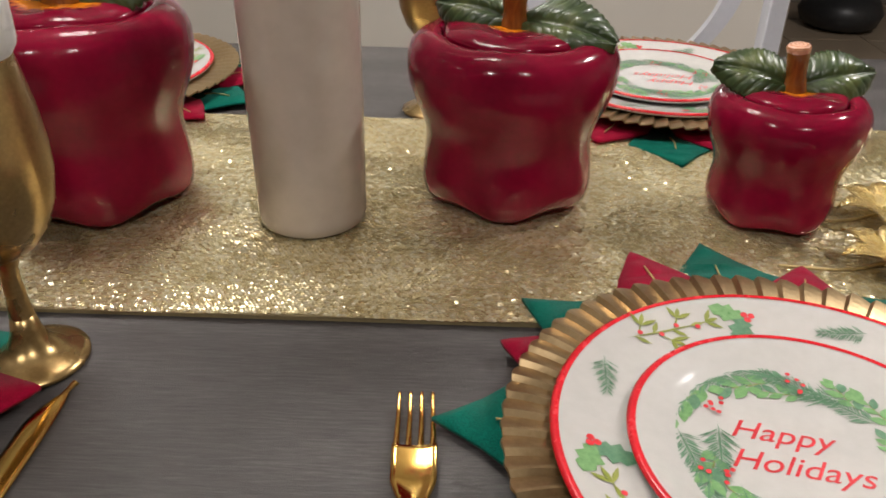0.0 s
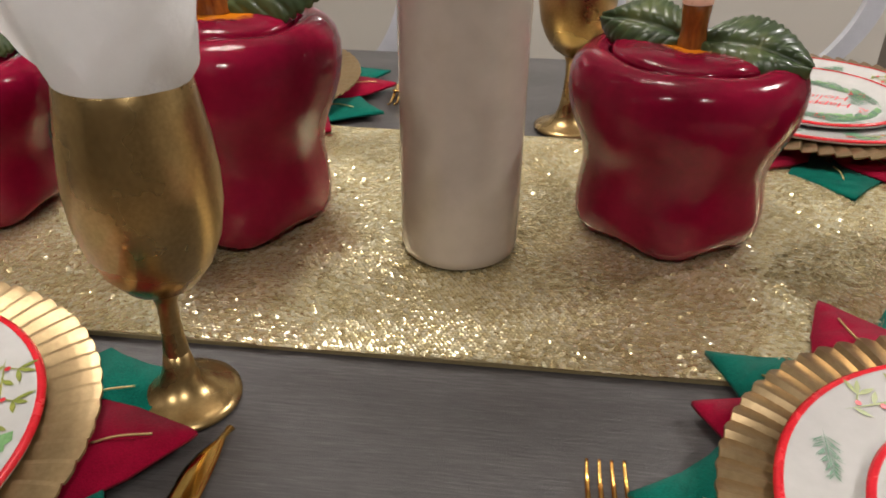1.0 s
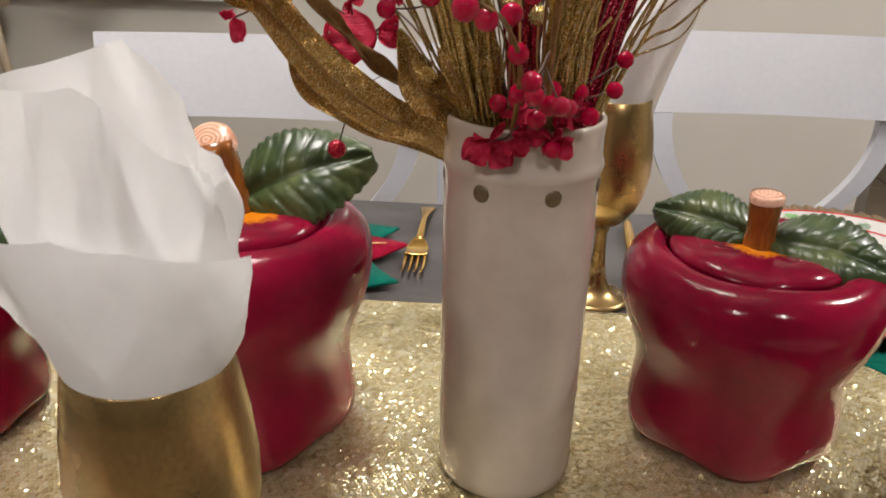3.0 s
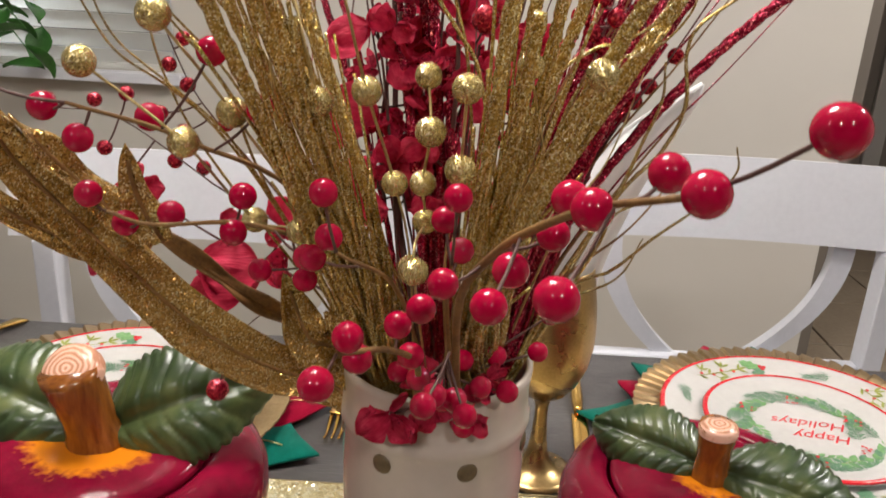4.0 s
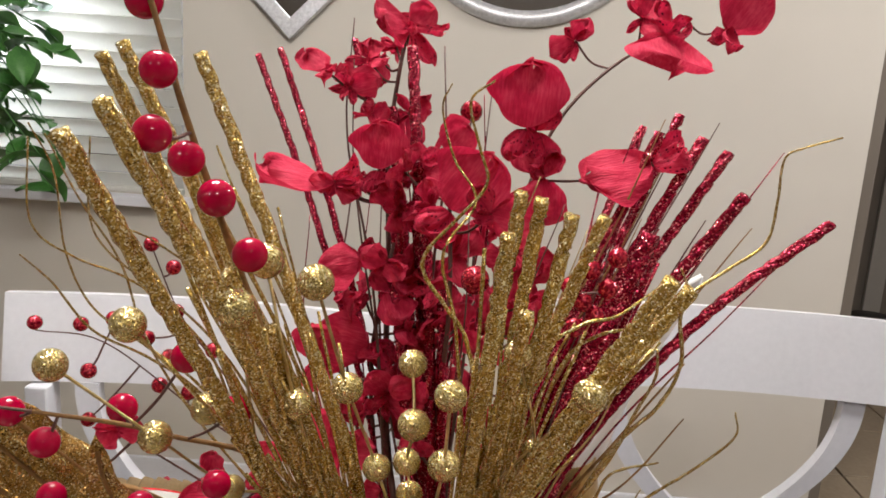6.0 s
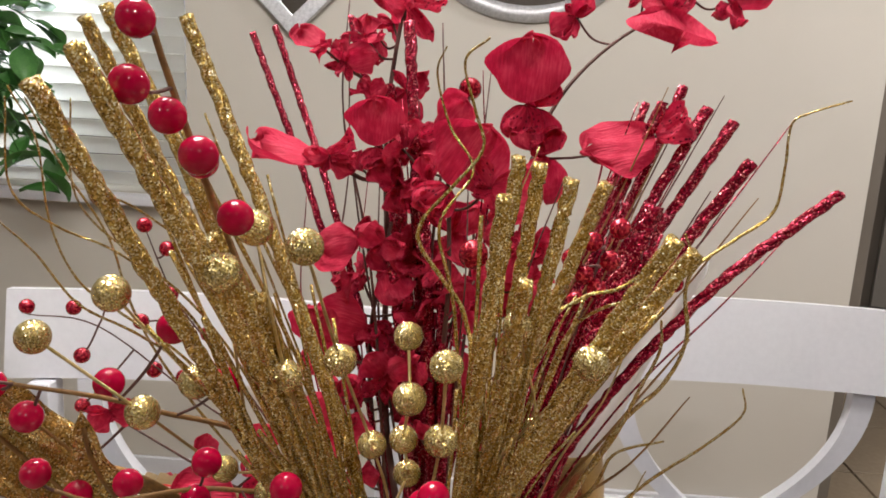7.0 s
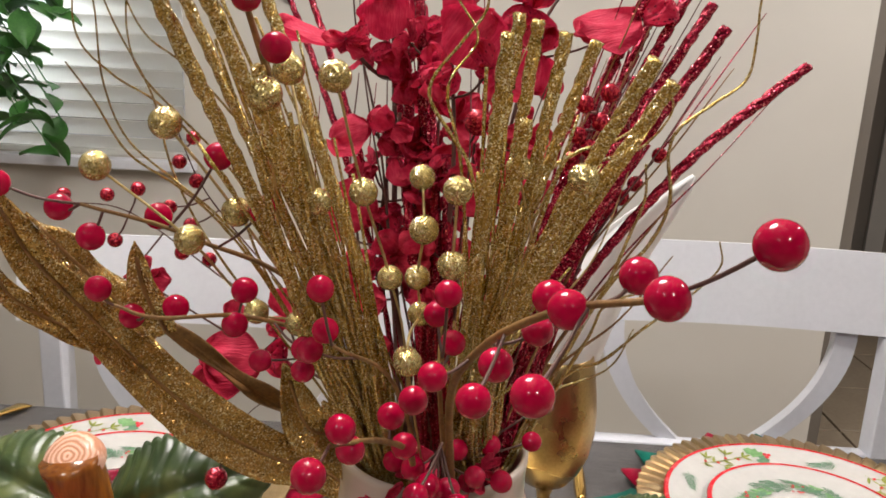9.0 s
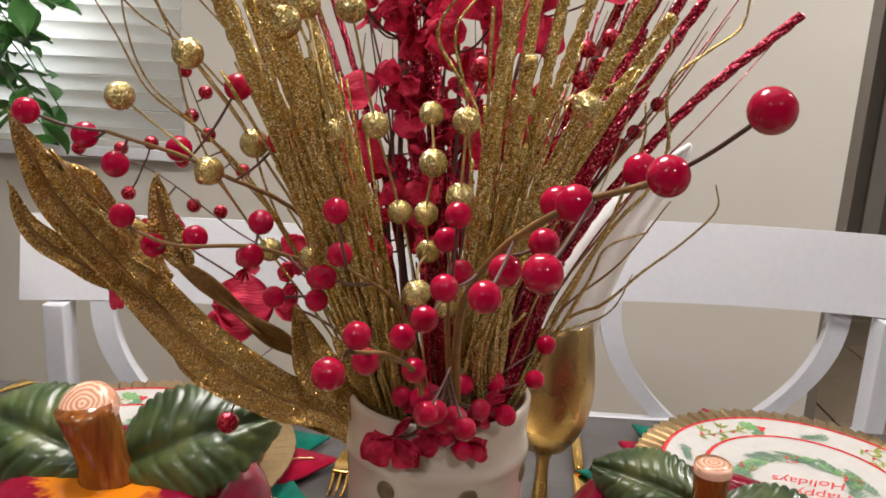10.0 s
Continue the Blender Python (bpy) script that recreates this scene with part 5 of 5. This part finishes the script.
def blade(points, width, normal, label, name="glitter_leaf", material=None, ripple=0.003, cup=0.25, seed=0):
    """A broad glitter leaf swept along a curve, cupped, with rippled edges."""
    path = spline(points, 8)
    n = len(path) - 1
    nv = Vector(normal).normalized()
    rng = random.Random(seed)
    ph = rng.uniform(0, 6)
    def at(u, v):
        i = min(int(u * n + 0.5), n)
        d = (path[min(i + 1, n)] - path[max(i - 1, 0)]).normalized()
        side = d.cross(nv).normalized()
        q = 2 * v - 1
        w = width * (math.sin(math.pi * min(1, 0.10 + 0.90 * u) ** 0.85) ** 0.8 * 0.95 + 0.02)
        return path[i] + side * (q * w) + nv * (cup * w * q * q + ripple * math.sin(u * 16 + ph + 2 * q) * abs(q) - 0.15 * w * (1 - abs(q)) ** 4)
    t = thing(name, label, "artificial leaf", group="sprays in the vase")
    part("leaf_blade", sheet(at, n, 10, 0.0005), material or M_GOLDLEAF, t)
    part("midrib", tube([at(k / 8, 0.5) + nv * 0.0006 for k in range(8)], 0.0009, 6, steps=3), M_BROWNSTEM, t)
    return t


BLADE = "long gold glitter fabric leaf curling out of the vase"
blade([mouth(-0.022, -0.006, -0.02), (-0.200, 0.545, 1.004), (-0.229, 0.531, 1.019), (-0.261, 0.517, 1.049), (-0.288, 0.503, 1.088), (-0.307, 0.488, 1.119), (-0.312, 0.474, 1.144), (-0.311, 0.460, 1.161)], 0.0130, (0.45, -0.75, 0.45), BLADE, seed=1)
blade([(-0.275, 0.520, 1.078), (-0.286, 0.508, 1.101), (-0.299, 0.492, 1.126), (-0.306, 0.478, 1.144)], 0.0085, (0.6, -0.5, 0.6), BLADE + ", second lobe", seed=3)
blade([(-0.286, 0.515, 1.073), (-0.305, 0.500, 1.090), (-0.318, 0.484, 1.108), (-0.319, 0.470, 1.131)], 0.0060, (0.3, -0.8, 0.5), BLADE + ", narrow", seed=9)
blade([mouth(-0.032, -0.004, -0.005), (-0.222, 0.549, 1.006), (-0.250, 0.542, 1.018), (-0.271, 0.536, 1.032), (-0.280, 0.530, 1.048)], 0.011, (0.2, -0.8, 0.6), BLADE + ", lowest", seed=4)
blade([mouth(-0.022, -0.008, -0.03), (-0.186, 0.540, 1.020), (-0.204, 0.530, 1.033), (-0.212, 0.530, 1.050), (-0.217, 0.530, 1.067)], 0.0125, (0.35, -0.9, 0.1), "broad gold glitter leaf standing at the vase rim", seed=5, ripple=0.002)
blade([mouth(-0.012, -0.014, -0.03), (-0.166, 0.526, 1.024), (-0.182, 0.512, 1.042), (-0.194, 0.502, 1.062)], 0.0095, (0.2, -0.9, 0.3), "broad gold glitter leaf in front of the stems", seed=6, ripple=0.002)
blade([(-0.250, 0.474, 1.100), (-0.2535, 0.468, 1.112), (-0.2555, 0.464, 1.124), (-0.256, 0.461, 1.140)], 0.007, (0.1, -0.95, 0.1), "small gold glitter leaf behind the berries", seed=7, ripple=0.001)
TAN = "curled tan paper stem with ragged edges"
blade([(-0.200, 0.560, 1.018), (-0.223, 0.552, 1.034), (-0.238, 0.541, 1.049), (-0.251, 0.528, 1.067), (-0.267, 0.514, 1.088), (-0.277, 0.500, 1.101)], 0.0048, (0.3, -0.7, 0.6), TAN, "paper_stem", M_BROWNSTEM, 0.004, 0.9, 8)


def petal_at(u, v, wide, long, wave, ph, cup):
    """A silk petal from claw to edge: broad beyond the middle, ruffled along the rim."""
    q = 2 * v - 1
    u = (1 - math.cos(math.pi * u)) / 2
    w = wide * max(0.0, 1 - (2 * u - 1) ** 2) ** 0.5 * (0.62 + 0.55 * u) * (1 + 0.05 * math.sin(13 * u + ph))
    rim = max(abs(q), u) ** 3
    edge = wave * (math.sin(4.2 * q + 2 * u + ph) * max(abs(q), u) ** 2 + 0.55 * math.sin(9.5 * q + 3 * ph + 4 * u) * rim) + 0.008 * math.cos(26 * q) * u * (1 - abs(q)) + 0.04 * math.sin(17 * q + 2 * ph) * u ** 5
    notch = 0.075 * math.sin(6 * q + ph) + 0.075 * abs(math.sin(4.2 * q + 2.3 * ph)) + 0.022 * math.sin(23 * q + ph) - 0.05 * math.exp(-30 * (q - 0.2 * math.sin(ph)) ** 2)
    return (long * (0.03 + u + notch * u ** 3), q * w * (1 + 0.06 * math.sin(9 * u + 2 * ph + 2 * q)), cup * long * (u * u * 0.6 + q * q * 0.25) + edge)


PETALS = {}
BLOOM = ((64, 0.50, 0.80), (-58, 0.46, 0.76), (178, 0.17, 0.66), (118, 0.15, 0.60), (-122, 0.16, 0.58), (8, 0.20, 0.40))
FAN = ((0, 0.66, 0.92), (150, 0.24, 0.46), (212, 0.22, 0.42))


def orchid(parent, place, facing, size, spin, seed, kind="bloom"):
    """Silk flower: two broad ruffled petals, narrow speckled ones and a small lip; a fan is one large petal with its torn neighbours."""
    q = Vector(facing).to_track_quat("Z", "Y").to_matrix().to_4x4()
    f = new("flower")
    f.parent = parent
    f.matrix_basis = Matrix.Translation(place) @ q @ pose(0, 0, 0, 0, 0, spin)
    loose = 1.0 if kind == "bloom" else 0.35
    for k, (ang, wide, long) in enumerate(BLOOM if kind == "bloom" else FAN):
        key = (kind, k, seed % 3)
        if key not in PETALS:
            bm = sheet(lambda u, v: petal_at(u, v, wide, long, 0.085 if kind == "bloom" else 0.12, seed * 1.7 + k, 0.30 if k < 2 else 0.42), 18, 20)
            ob = part("petal", bm, M_PETAL if k < 2 and kind == "bloom" or k == 0 else M_SPECK, f)
            PETALS[key] = ob.data
        else:
            ob = new("petal", PETALS[key])
            ob.parent = f
        ob.matrix_basis = pose(0, 0, 0, 0, 0, ang + loose * 24 * math.sin(seed * 2.3 + k * 1.7)) @ pose(0, 0, 0, loose * 30 * math.sin(seed * 3.1 + k), -loose * 34 * math.sin(seed * 1.9 + 2.2 * k), 0) @ Matrix.Scale(size * (0.86 + 0.16 * math.sin(seed * 5.3 + k * 2.9)), 4)
    return f


def small_flowers(count, trunk, seed, low, high):
    """Little flowers set all round the upper stretch of a stem."""
    rng = random.Random(seed)
    path = spline(trunk, 12)
    out = []
    for k in range(count):
        p = path[int((low + (high - low) * (k + rng.random()) / count) * (len(path) - 1))]
        a = rng.uniform(0, 2 * math.pi)
        d = Vector((math.cos(a), math.sin(a), rng.uniform(-0.3, 0.8)))
        q = p + Vector((d.x, d.y, 0)) * rng.uniform(0.010, 0.026)
        out.append((q.x, q.y, q.z, rng.uniform(0.012, 0.021), d.x, d.y - 0.5, d.z, rng.uniform(0, 360)))
    return out


def flower_stem(label, trunk, flowers, thick=0.0013, extra=0, low=0.35, high=1.0):
    flowers = list(flowers) + small_flowers(extra, trunk, extra + len(flowers), low, high)
    s = thing("orchid_stem", label, "artificial flower", group="sprays in the vase")
    part("stem", tube(trunk, lambda u: thick * (1.2 - 0.6 * u), 8, lumpy=0.06), M_DARKSTEM, s)
    path = spline(trunk, 10)
    for k, (x, y, z, size, fx, fy, fz, spin, *kind) in enumerate(flowers):
        b = Vector((x, y, z))
        near = min(path, key=lambda p: (p - b).length + 0.5 * max(0.0, p.z - b.z + 0.015))
        if (near - b).length > 0.008:
            part("stalk", tube([near, (near + b) / 2 + Vector((0, 0.004, -0.004)), b], 0.0007, 5, steps=5), M_DARKSTEM, s)
        orchid(s, b, (fx, fy, fz), size, spin, k, *kind)
    return s


ORCHID = "red silk orchid stem with wavy petals"
flower_stem(ORCHID + ", full of flowers", [mouth(-0.004, 0.014), (-0.172, 0.600, 1.080), (-0.178, 0.630, 1.160), (-0.182, 0.645, 1.230), (-0.175, 0.660, 1.300)],
            [(-0.183, 0.608, 1.216, 0.027, 0, -1, 0.1, 90, "fan"), (-0.213, 0.622, 1.262, 0.021, -0.2, -0.5, 0.9, 150, "fan"), (-0.202, 0.630, 1.255, 0.020, -0.3, -0.9, 0.2, 80), (-0.194, 0.640, 1.268, 0.018, 0.1, -0.9, 0.4, 10),
             (-0.175, 0.650, 1.286, 0.030, 0.2, -0.8, 0.5, 130), (-0.196, 0.562, 1.214, 0.031, 0.05, -0.28, 1.0, 183, "fan"), (-0.196, 0.560, 1.216, 0.015, -0.3, -0.9, 0.3, 250), (-0.163, 0.620, 1.216, 0.022, 0.2, -0.9, 0.1, 70),
             (-0.172, 0.640, 1.243, 0.022, -0.1, -1, 0.2, 310), (-0.173, 0.610, 1.198, 0.022, 0.1, -1, 0.1, 200), (-0.188, 0.600, 1.172, 0.024, -0.5, -0.7, 0.4, 215, "fan"), (-0.162, 0.610, 1.167, 0.022, 0.3, -0.9, 0, 120)], 0.0016, 13, 0.3, 0.95)
flower_stem(ORCHID + ", lower", [mouth(-0.008, 0.010), (-0.175, 0.595, 1.060), (-0.182, 0.605, 1.120), (-0.174, 0.610, 1.180)],
            [(-0.182, 0.600, 1.127, 0.031, -0.1, -1, 0.1, 170, "fan"), (-0.206, 0.600, 1.118, 0.028, -0.3, -0.95, 0.2, 100, "fan"), (-0.193, 0.580, 1.101, 0.028, -0.2, -1, 0.1, 250, "fan"), (-0.193, 0.572, 1.086, 0.024, -0.2, -0.9, 0.3, 290),
             (-0.173, 0.600, 1.158, 0.022, 0.1, -1, 0.1, 220), (-0.153, 0.600, 1.146, 0.022, 0.3, -0.9, 0.1, 20), (-0.160, 0.600, 1.122, 0.024, 0, -1, 0, 290, "fan"), (-0.173, 0.590, 1.107, 0.024, 0, -1, 0.1, 70), (-0.151, 0.600, 1.100, 0.024, 0.2, -1, 0.1, 330)], 0.0014, 12)
flower_stem(ORCHID + ", leaning out at the top", [mouth(0.008, 0.016), (-0.128, 0.610, 1.100), (-0.112, 0.645, 1.180), (-0.096, 0.665, 1.235), (-0.065, 0.680, 1.272), (-0.020, 0.700, 1.300)],
            [(-0.112, 0.630, 1.239, 0.038, 0.05, -1, 0.12, 88, "fan"), (-0.106, 0.640, 1.238, 0.030, 0.1, -1, -0.2, 268, "fan"), (-0.100, 0.640, 1.214, 0.031, 0.2, -1, -0.1, 282, "fan"), (-0.060, 0.567, 1.231, 0.036, -0.2, -0.55, 0.85, 205, "fan"), (-0.040, 0.660, 1.290, 0.038, 0.2, -0.7, 0.6, 250, "fan"),
             (0.001, 0.700, 1.298, 0.032, 0.3, -0.9, 0.2, 60, "fan"), (-0.083, 0.700, 1.287, 0.020, 0, -1, 0.3, 120), (-0.050, 0.680, 1.300, 0.020, 0, -0.8, 0.5, 20)])
flower_stem(ORCHID + ", slender", [mouth(0.002, 0.012), (-0.146, 0.590, 1.090), (-0.144, 0.590, 1.160), (-0.150, 0.605, 1.235)],
            [(-0.146, 0.562, 1.206, 0.034, 0.1, -1, 0.2, 55, "fan"), (-0.128, 0.562, 1.206, 0.028, 0.3, -0.95, 0.1, 340, "fan"), (-0.151, 0.600, 1.228, 0.023, 0, -1, 0.1, 60, "fan"), (-0.144, 0.600, 1.178, 0.024, 0.2, -1, 0, 330), (-0.140, 0.600, 1.140, 0.024, 0.3, -1, 0.1, 40), (-0.155, 0.600, 1.100, 0.022, 0, -1, 0.1, 190)], 0.0014, 8)
flower_stem(ORCHID + ", drooping low behind the berries", [mouth(-0.026, 0.004), (-0.200, 0.565, 1.040), (-0.240, 0.560, 1.062), (-0.285, 0.556, 1.090)],
            [(-0.232, 0.550, 1.060, 0.034, -0.1, -0.7, 0.6, 190, "fan"), (-0.222, 0.552, 1.082, 0.020, 0.1, -0.9, 0.3, 80, "fan"), (-0.256, 0.552, 1.052, 0.022, -0.3, -0.9, 0.1, 240, "fan"), (-0.291, 0.552, 1.098, 0.016, 0, -1, 0.2, 280), (-0.317, 0.552, 1.066, 0.014, -0.3, -1, -0.2, 300, "fan"), (-0.248, 0.552, 1.078, 0.012, 0, -1, 0.3, 40)], 0.0008)
flower_stem("crumpled red silk petals hanging over the vase rim", [mouth(0.0, -0.03, 0.012), (-0.148, 0.512, 1.028), (-0.150, 0.500, 1.024)],
            [(-0.165, 0.503, 1.014, 0.022, -0.3, -1, -0.3, 250), (-0.132, 0.502, 1.016, 0.020, 0.2, -1, -0.4, 262), (-0.146, 0.500, 1.018, 0.015, 0, -1, -0.2, 300), (-0.150, 0.503, 1.030, 0.016, 0, -1, 0.3, 20), (-0.122, 0.510, 1.030, 0.014, 0.3, -1, 0, 150)], 0.0009)

rng = random.Random(31)
for k in range(12):
    x, z = rng.uniform(-0.225, -0.120), rng.uniform(1.17, 1.30)
    tip = (x, 0.655 + rng.uniform(-0.03, 0.02), z)
    curly_twig([tip, (x + rng.uniform(-0.006, 0.006), 0.63, z - 0.06), (x * 0.6 + MOUTH.x * 0.4, 0.60, z - 0.14), mouth(rng.uniform(-0.02, 0.015), 0.012)], rng.uniform(0.0007, 0.0013), M_DARKSTEM if k % 3 else M_REDGLIT, "thin twig standing among the red flowers")

flower_stem(ORCHID + ", behind the gold sticks", [mouth(0.006, 0.014), (-0.128, 0.600, 1.080), (-0.120, 0.630, 1.150), (-0.112, 0.650, 1.205)],
            [(-0.118, 0.640, 1.130, 0.034, 0.2, -1, 0.1, 80), (-0.128, 0.620, 1.085, 0.034, 0, -1, 0.2, 210), (-0.108, 0.640, 1.165, 0.032, 0.3, -1, 0, 320)], 0.0013, 14, 0.2, 1.0)
for k in range(3):
    tip = Vector((rng.uniform(-0.055, -0.020), 0.525 + rng.uniform(-0.02, 0.03), rng.uniform(1.075, 1.165)))
    base = Vector(mouth(0.032, 0.0, 0.006))
    a, b = base.lerp(tip, 0.35) + Vector((-0.004, 0, 0.016)), base.lerp(tip, 0.72) + Vector((0.007 * math.sin(k * 2), 0, 0.003))
    curly_twig([tip, b, a, base], rng.uniform(0.0009, 0.0013), M_GOLDGLIT if k % 2 else M_BROWNSTEM, "short curved twig at the vase rim")

for k in range(14):
    tip = Vector((rng.uniform(-0.085, 0.010), rng.uniform(0.535, 0.62), rng.uniform(1.205, 1.262)))
    base = Vector(mouth(rng.uniform(0.010, 0.026), 0.006))
    a = base.lerp(tip, 0.5) + Vector((-0.010, 0.0, 0.004))
    curly_twig([tip, base.lerp(tip, 0.8) + Vector((-0.003, 0, 0.002)), a, base], rng.uniform(0.0006, 0.0009), (M_REDGLIT, M_BROWNSTEM, M_DARKSTEM)[k % 3], "fine twig among the red glitter sticks")

# ---- round the room ----


def diamond_mirror(place):
    d = thing("diamond_mirror", "diamond-shaped wall mirror in a crushed silver frame", "mirror", place)
    part("mirror_glass", slab(-0.228, 0.228, -0.006, 0.0, -0.228, 0.228), M_MIRROR, d, smooth=False, m=pose(0, -0.012, 0, 0, 45, 0))
    for k in range(4):
        part("frame_side", slab(-0.265, 0.265, -0.028, 0.0, 0.226, 0.265, 0.006), M_SILVER, d, smooth=False, m=pose(0, -0.003 - 0.0006 * (k % 2), 0, 0, 45 + 90 * k, 0))
    return d


diamond_mirror((-0.642, WALL_Y - 0.001, 1.325 + 0.375))


def round_mirror(place):
    d = thing("round_mirror", "round wall mirror in a pale silver frame", "mirror", place)
    part("mirror_glass", lathe([(0, 0.010), (0.315, 0.010), (0.315, 0.0), (0, 0.0)], 96), M_MIRROR, d, smooth=False, m=pose(0, 0, 0, 90, 0, 0))
    part("frame", lathe([(0.312, 0.0), (0.312, 0.018), (0.330, 0.026), (0.350, 0.020), (0.354, 0.0)], 96), M_SILVER, d, m=pose(0, 0, 0, 90, 0, 0))
    return d


round_mirror((-0.040, WALL_Y - 0.001, 1.394 + 0.352))


def house_plant(place):
    p = thing("house_plant", "leafy green house plant trailing beside the window", "plant", place)
    part("pot", lathe([(0, 0), (0.07, 0), (0.085, 0.01), (0.10, 0.12), (0.108, 0.15), (0.10, 0.155), (0.094, 0.14), (0, 0.135)], 48), M_POT, p)
    rng = random.Random(12)
    def leafy(u, v):
        q = 2 * v - 1
        return (0.075 * u, q * 0.022 * math.sin(math.pi * u ** 0.8), 0.012 * math.sin(2.5 * u) + 0.006 * abs(q))
    first = None
    for k in range(66):
        a = rng.uniform(0, 6.28)
        reach, rise = rng.uniform(0.12, 0.36), rng.uniform(0.10, 0.50)
        end = Vector((0.13 + reach * math.cos(a), 0.6 * reach * math.sin(a), 0.14 + rise - 1.1 * reach * rng.random()))
        vine = [Vector((0.03 * math.cos(a), 0.03 * math.sin(a), 0.13)), Vector((0.5 * end.x, 0.5 * end.y, 0.16 + rise * 0.9)), end]
        part("vine", tube(vine, 0.0018, 5, steps=5), M_PLANT, p)
        for j, q in enumerate(spline(vine, 5)[2:]):
            m = pose(q.x, q.y, q.z, rng.uniform(-40, 40), rng.uniform(-10, 70), rng.uniform(0, 360)) @ Matrix.Scale(rng.uniform(0.9, 1.5), 4)
            if first is None:
                first = part("leaf", sheet(leafy, 6, 4), M_PLANT, p)
                first.matrix_basis = m
            else:
                ob = new("leaf", first.data)
                ob.parent = p
                ob.matrix_basis = m
    return p


house_plant((-1.62, 2.20, 0.88))
stand = thing("plant_stand", "tall tan wooden stand under the plant", "stand", (-1.62, 2.20, 0.08))
part("stand_top", lathe([(0, 0.76), (0.13, 0.76), (0.135, 0.78), (0.13, 0.799), (0, 0.799)], 48), M_POT, stand)
for k in range(3):
    a = radians(120 * k + 30)
    part("stand_leg", tube([(0.08 * math.cos(a), 0.08 * math.sin(a), 0.765), (0.14 * math.cos(a), 0.14 * math.sin(a), -0.08)], 0.013, 10, steps=4), M_POT, stand)

bag = tagged(part("floor_cushion", lathe([(0, 0.0), (0.13, 0.0), (0.19, 0.03), (0.21, 0.09), (0.18, 0.15), (0.10, 0.185), (0, 0.19)], 40, lambda a, r, z: (r * (1 + 0.04 * math.sin(3 * a)) * math.cos(a), r * math.sin(a), z)), M_BLACK), "dark rounded bundle lying on the tiled floor", "bundle")
bag.matrix_basis = pose(1.95, 4.25, -0.002)

# ---- floor tiles, last ----
TILE = 0.40
mesh, rest = None, bmesh.new()
for i in range(17):
    for j in range(21):
        x, y = -3.4 + i * TILE, -3.0 + j * TILE
        if x > 3.1 or y > 5.0:
            continue
        z = -0.001 - 0.0006 * ((i * 7 + j * 3) % 3)
        if not (0.3 < x < 3.2 and 0.9 < y < 4.9):
            slab(x - 0.196, x + 0.196, y - 0.196, y + 0.196, z - 0.012, z, 0.0, bm=rest)
            continue
        if mesh is None:
            ob = part("tile", slab(-0.196, 0.196, -0.196, 0.196, -0.013, 0.0, 0.003), M_TILE, floor, smooth=False)
            mesh = ob.data
        else:
            ob = new("tile", mesh)
            ob.parent = floor
        ob.matrix_basis = pose(x, y, z)
tagged(part("tile_field", rest, M_TILE, floor, smooth=False), "tan ceramic tiles of the wider floor", kind="stuff")
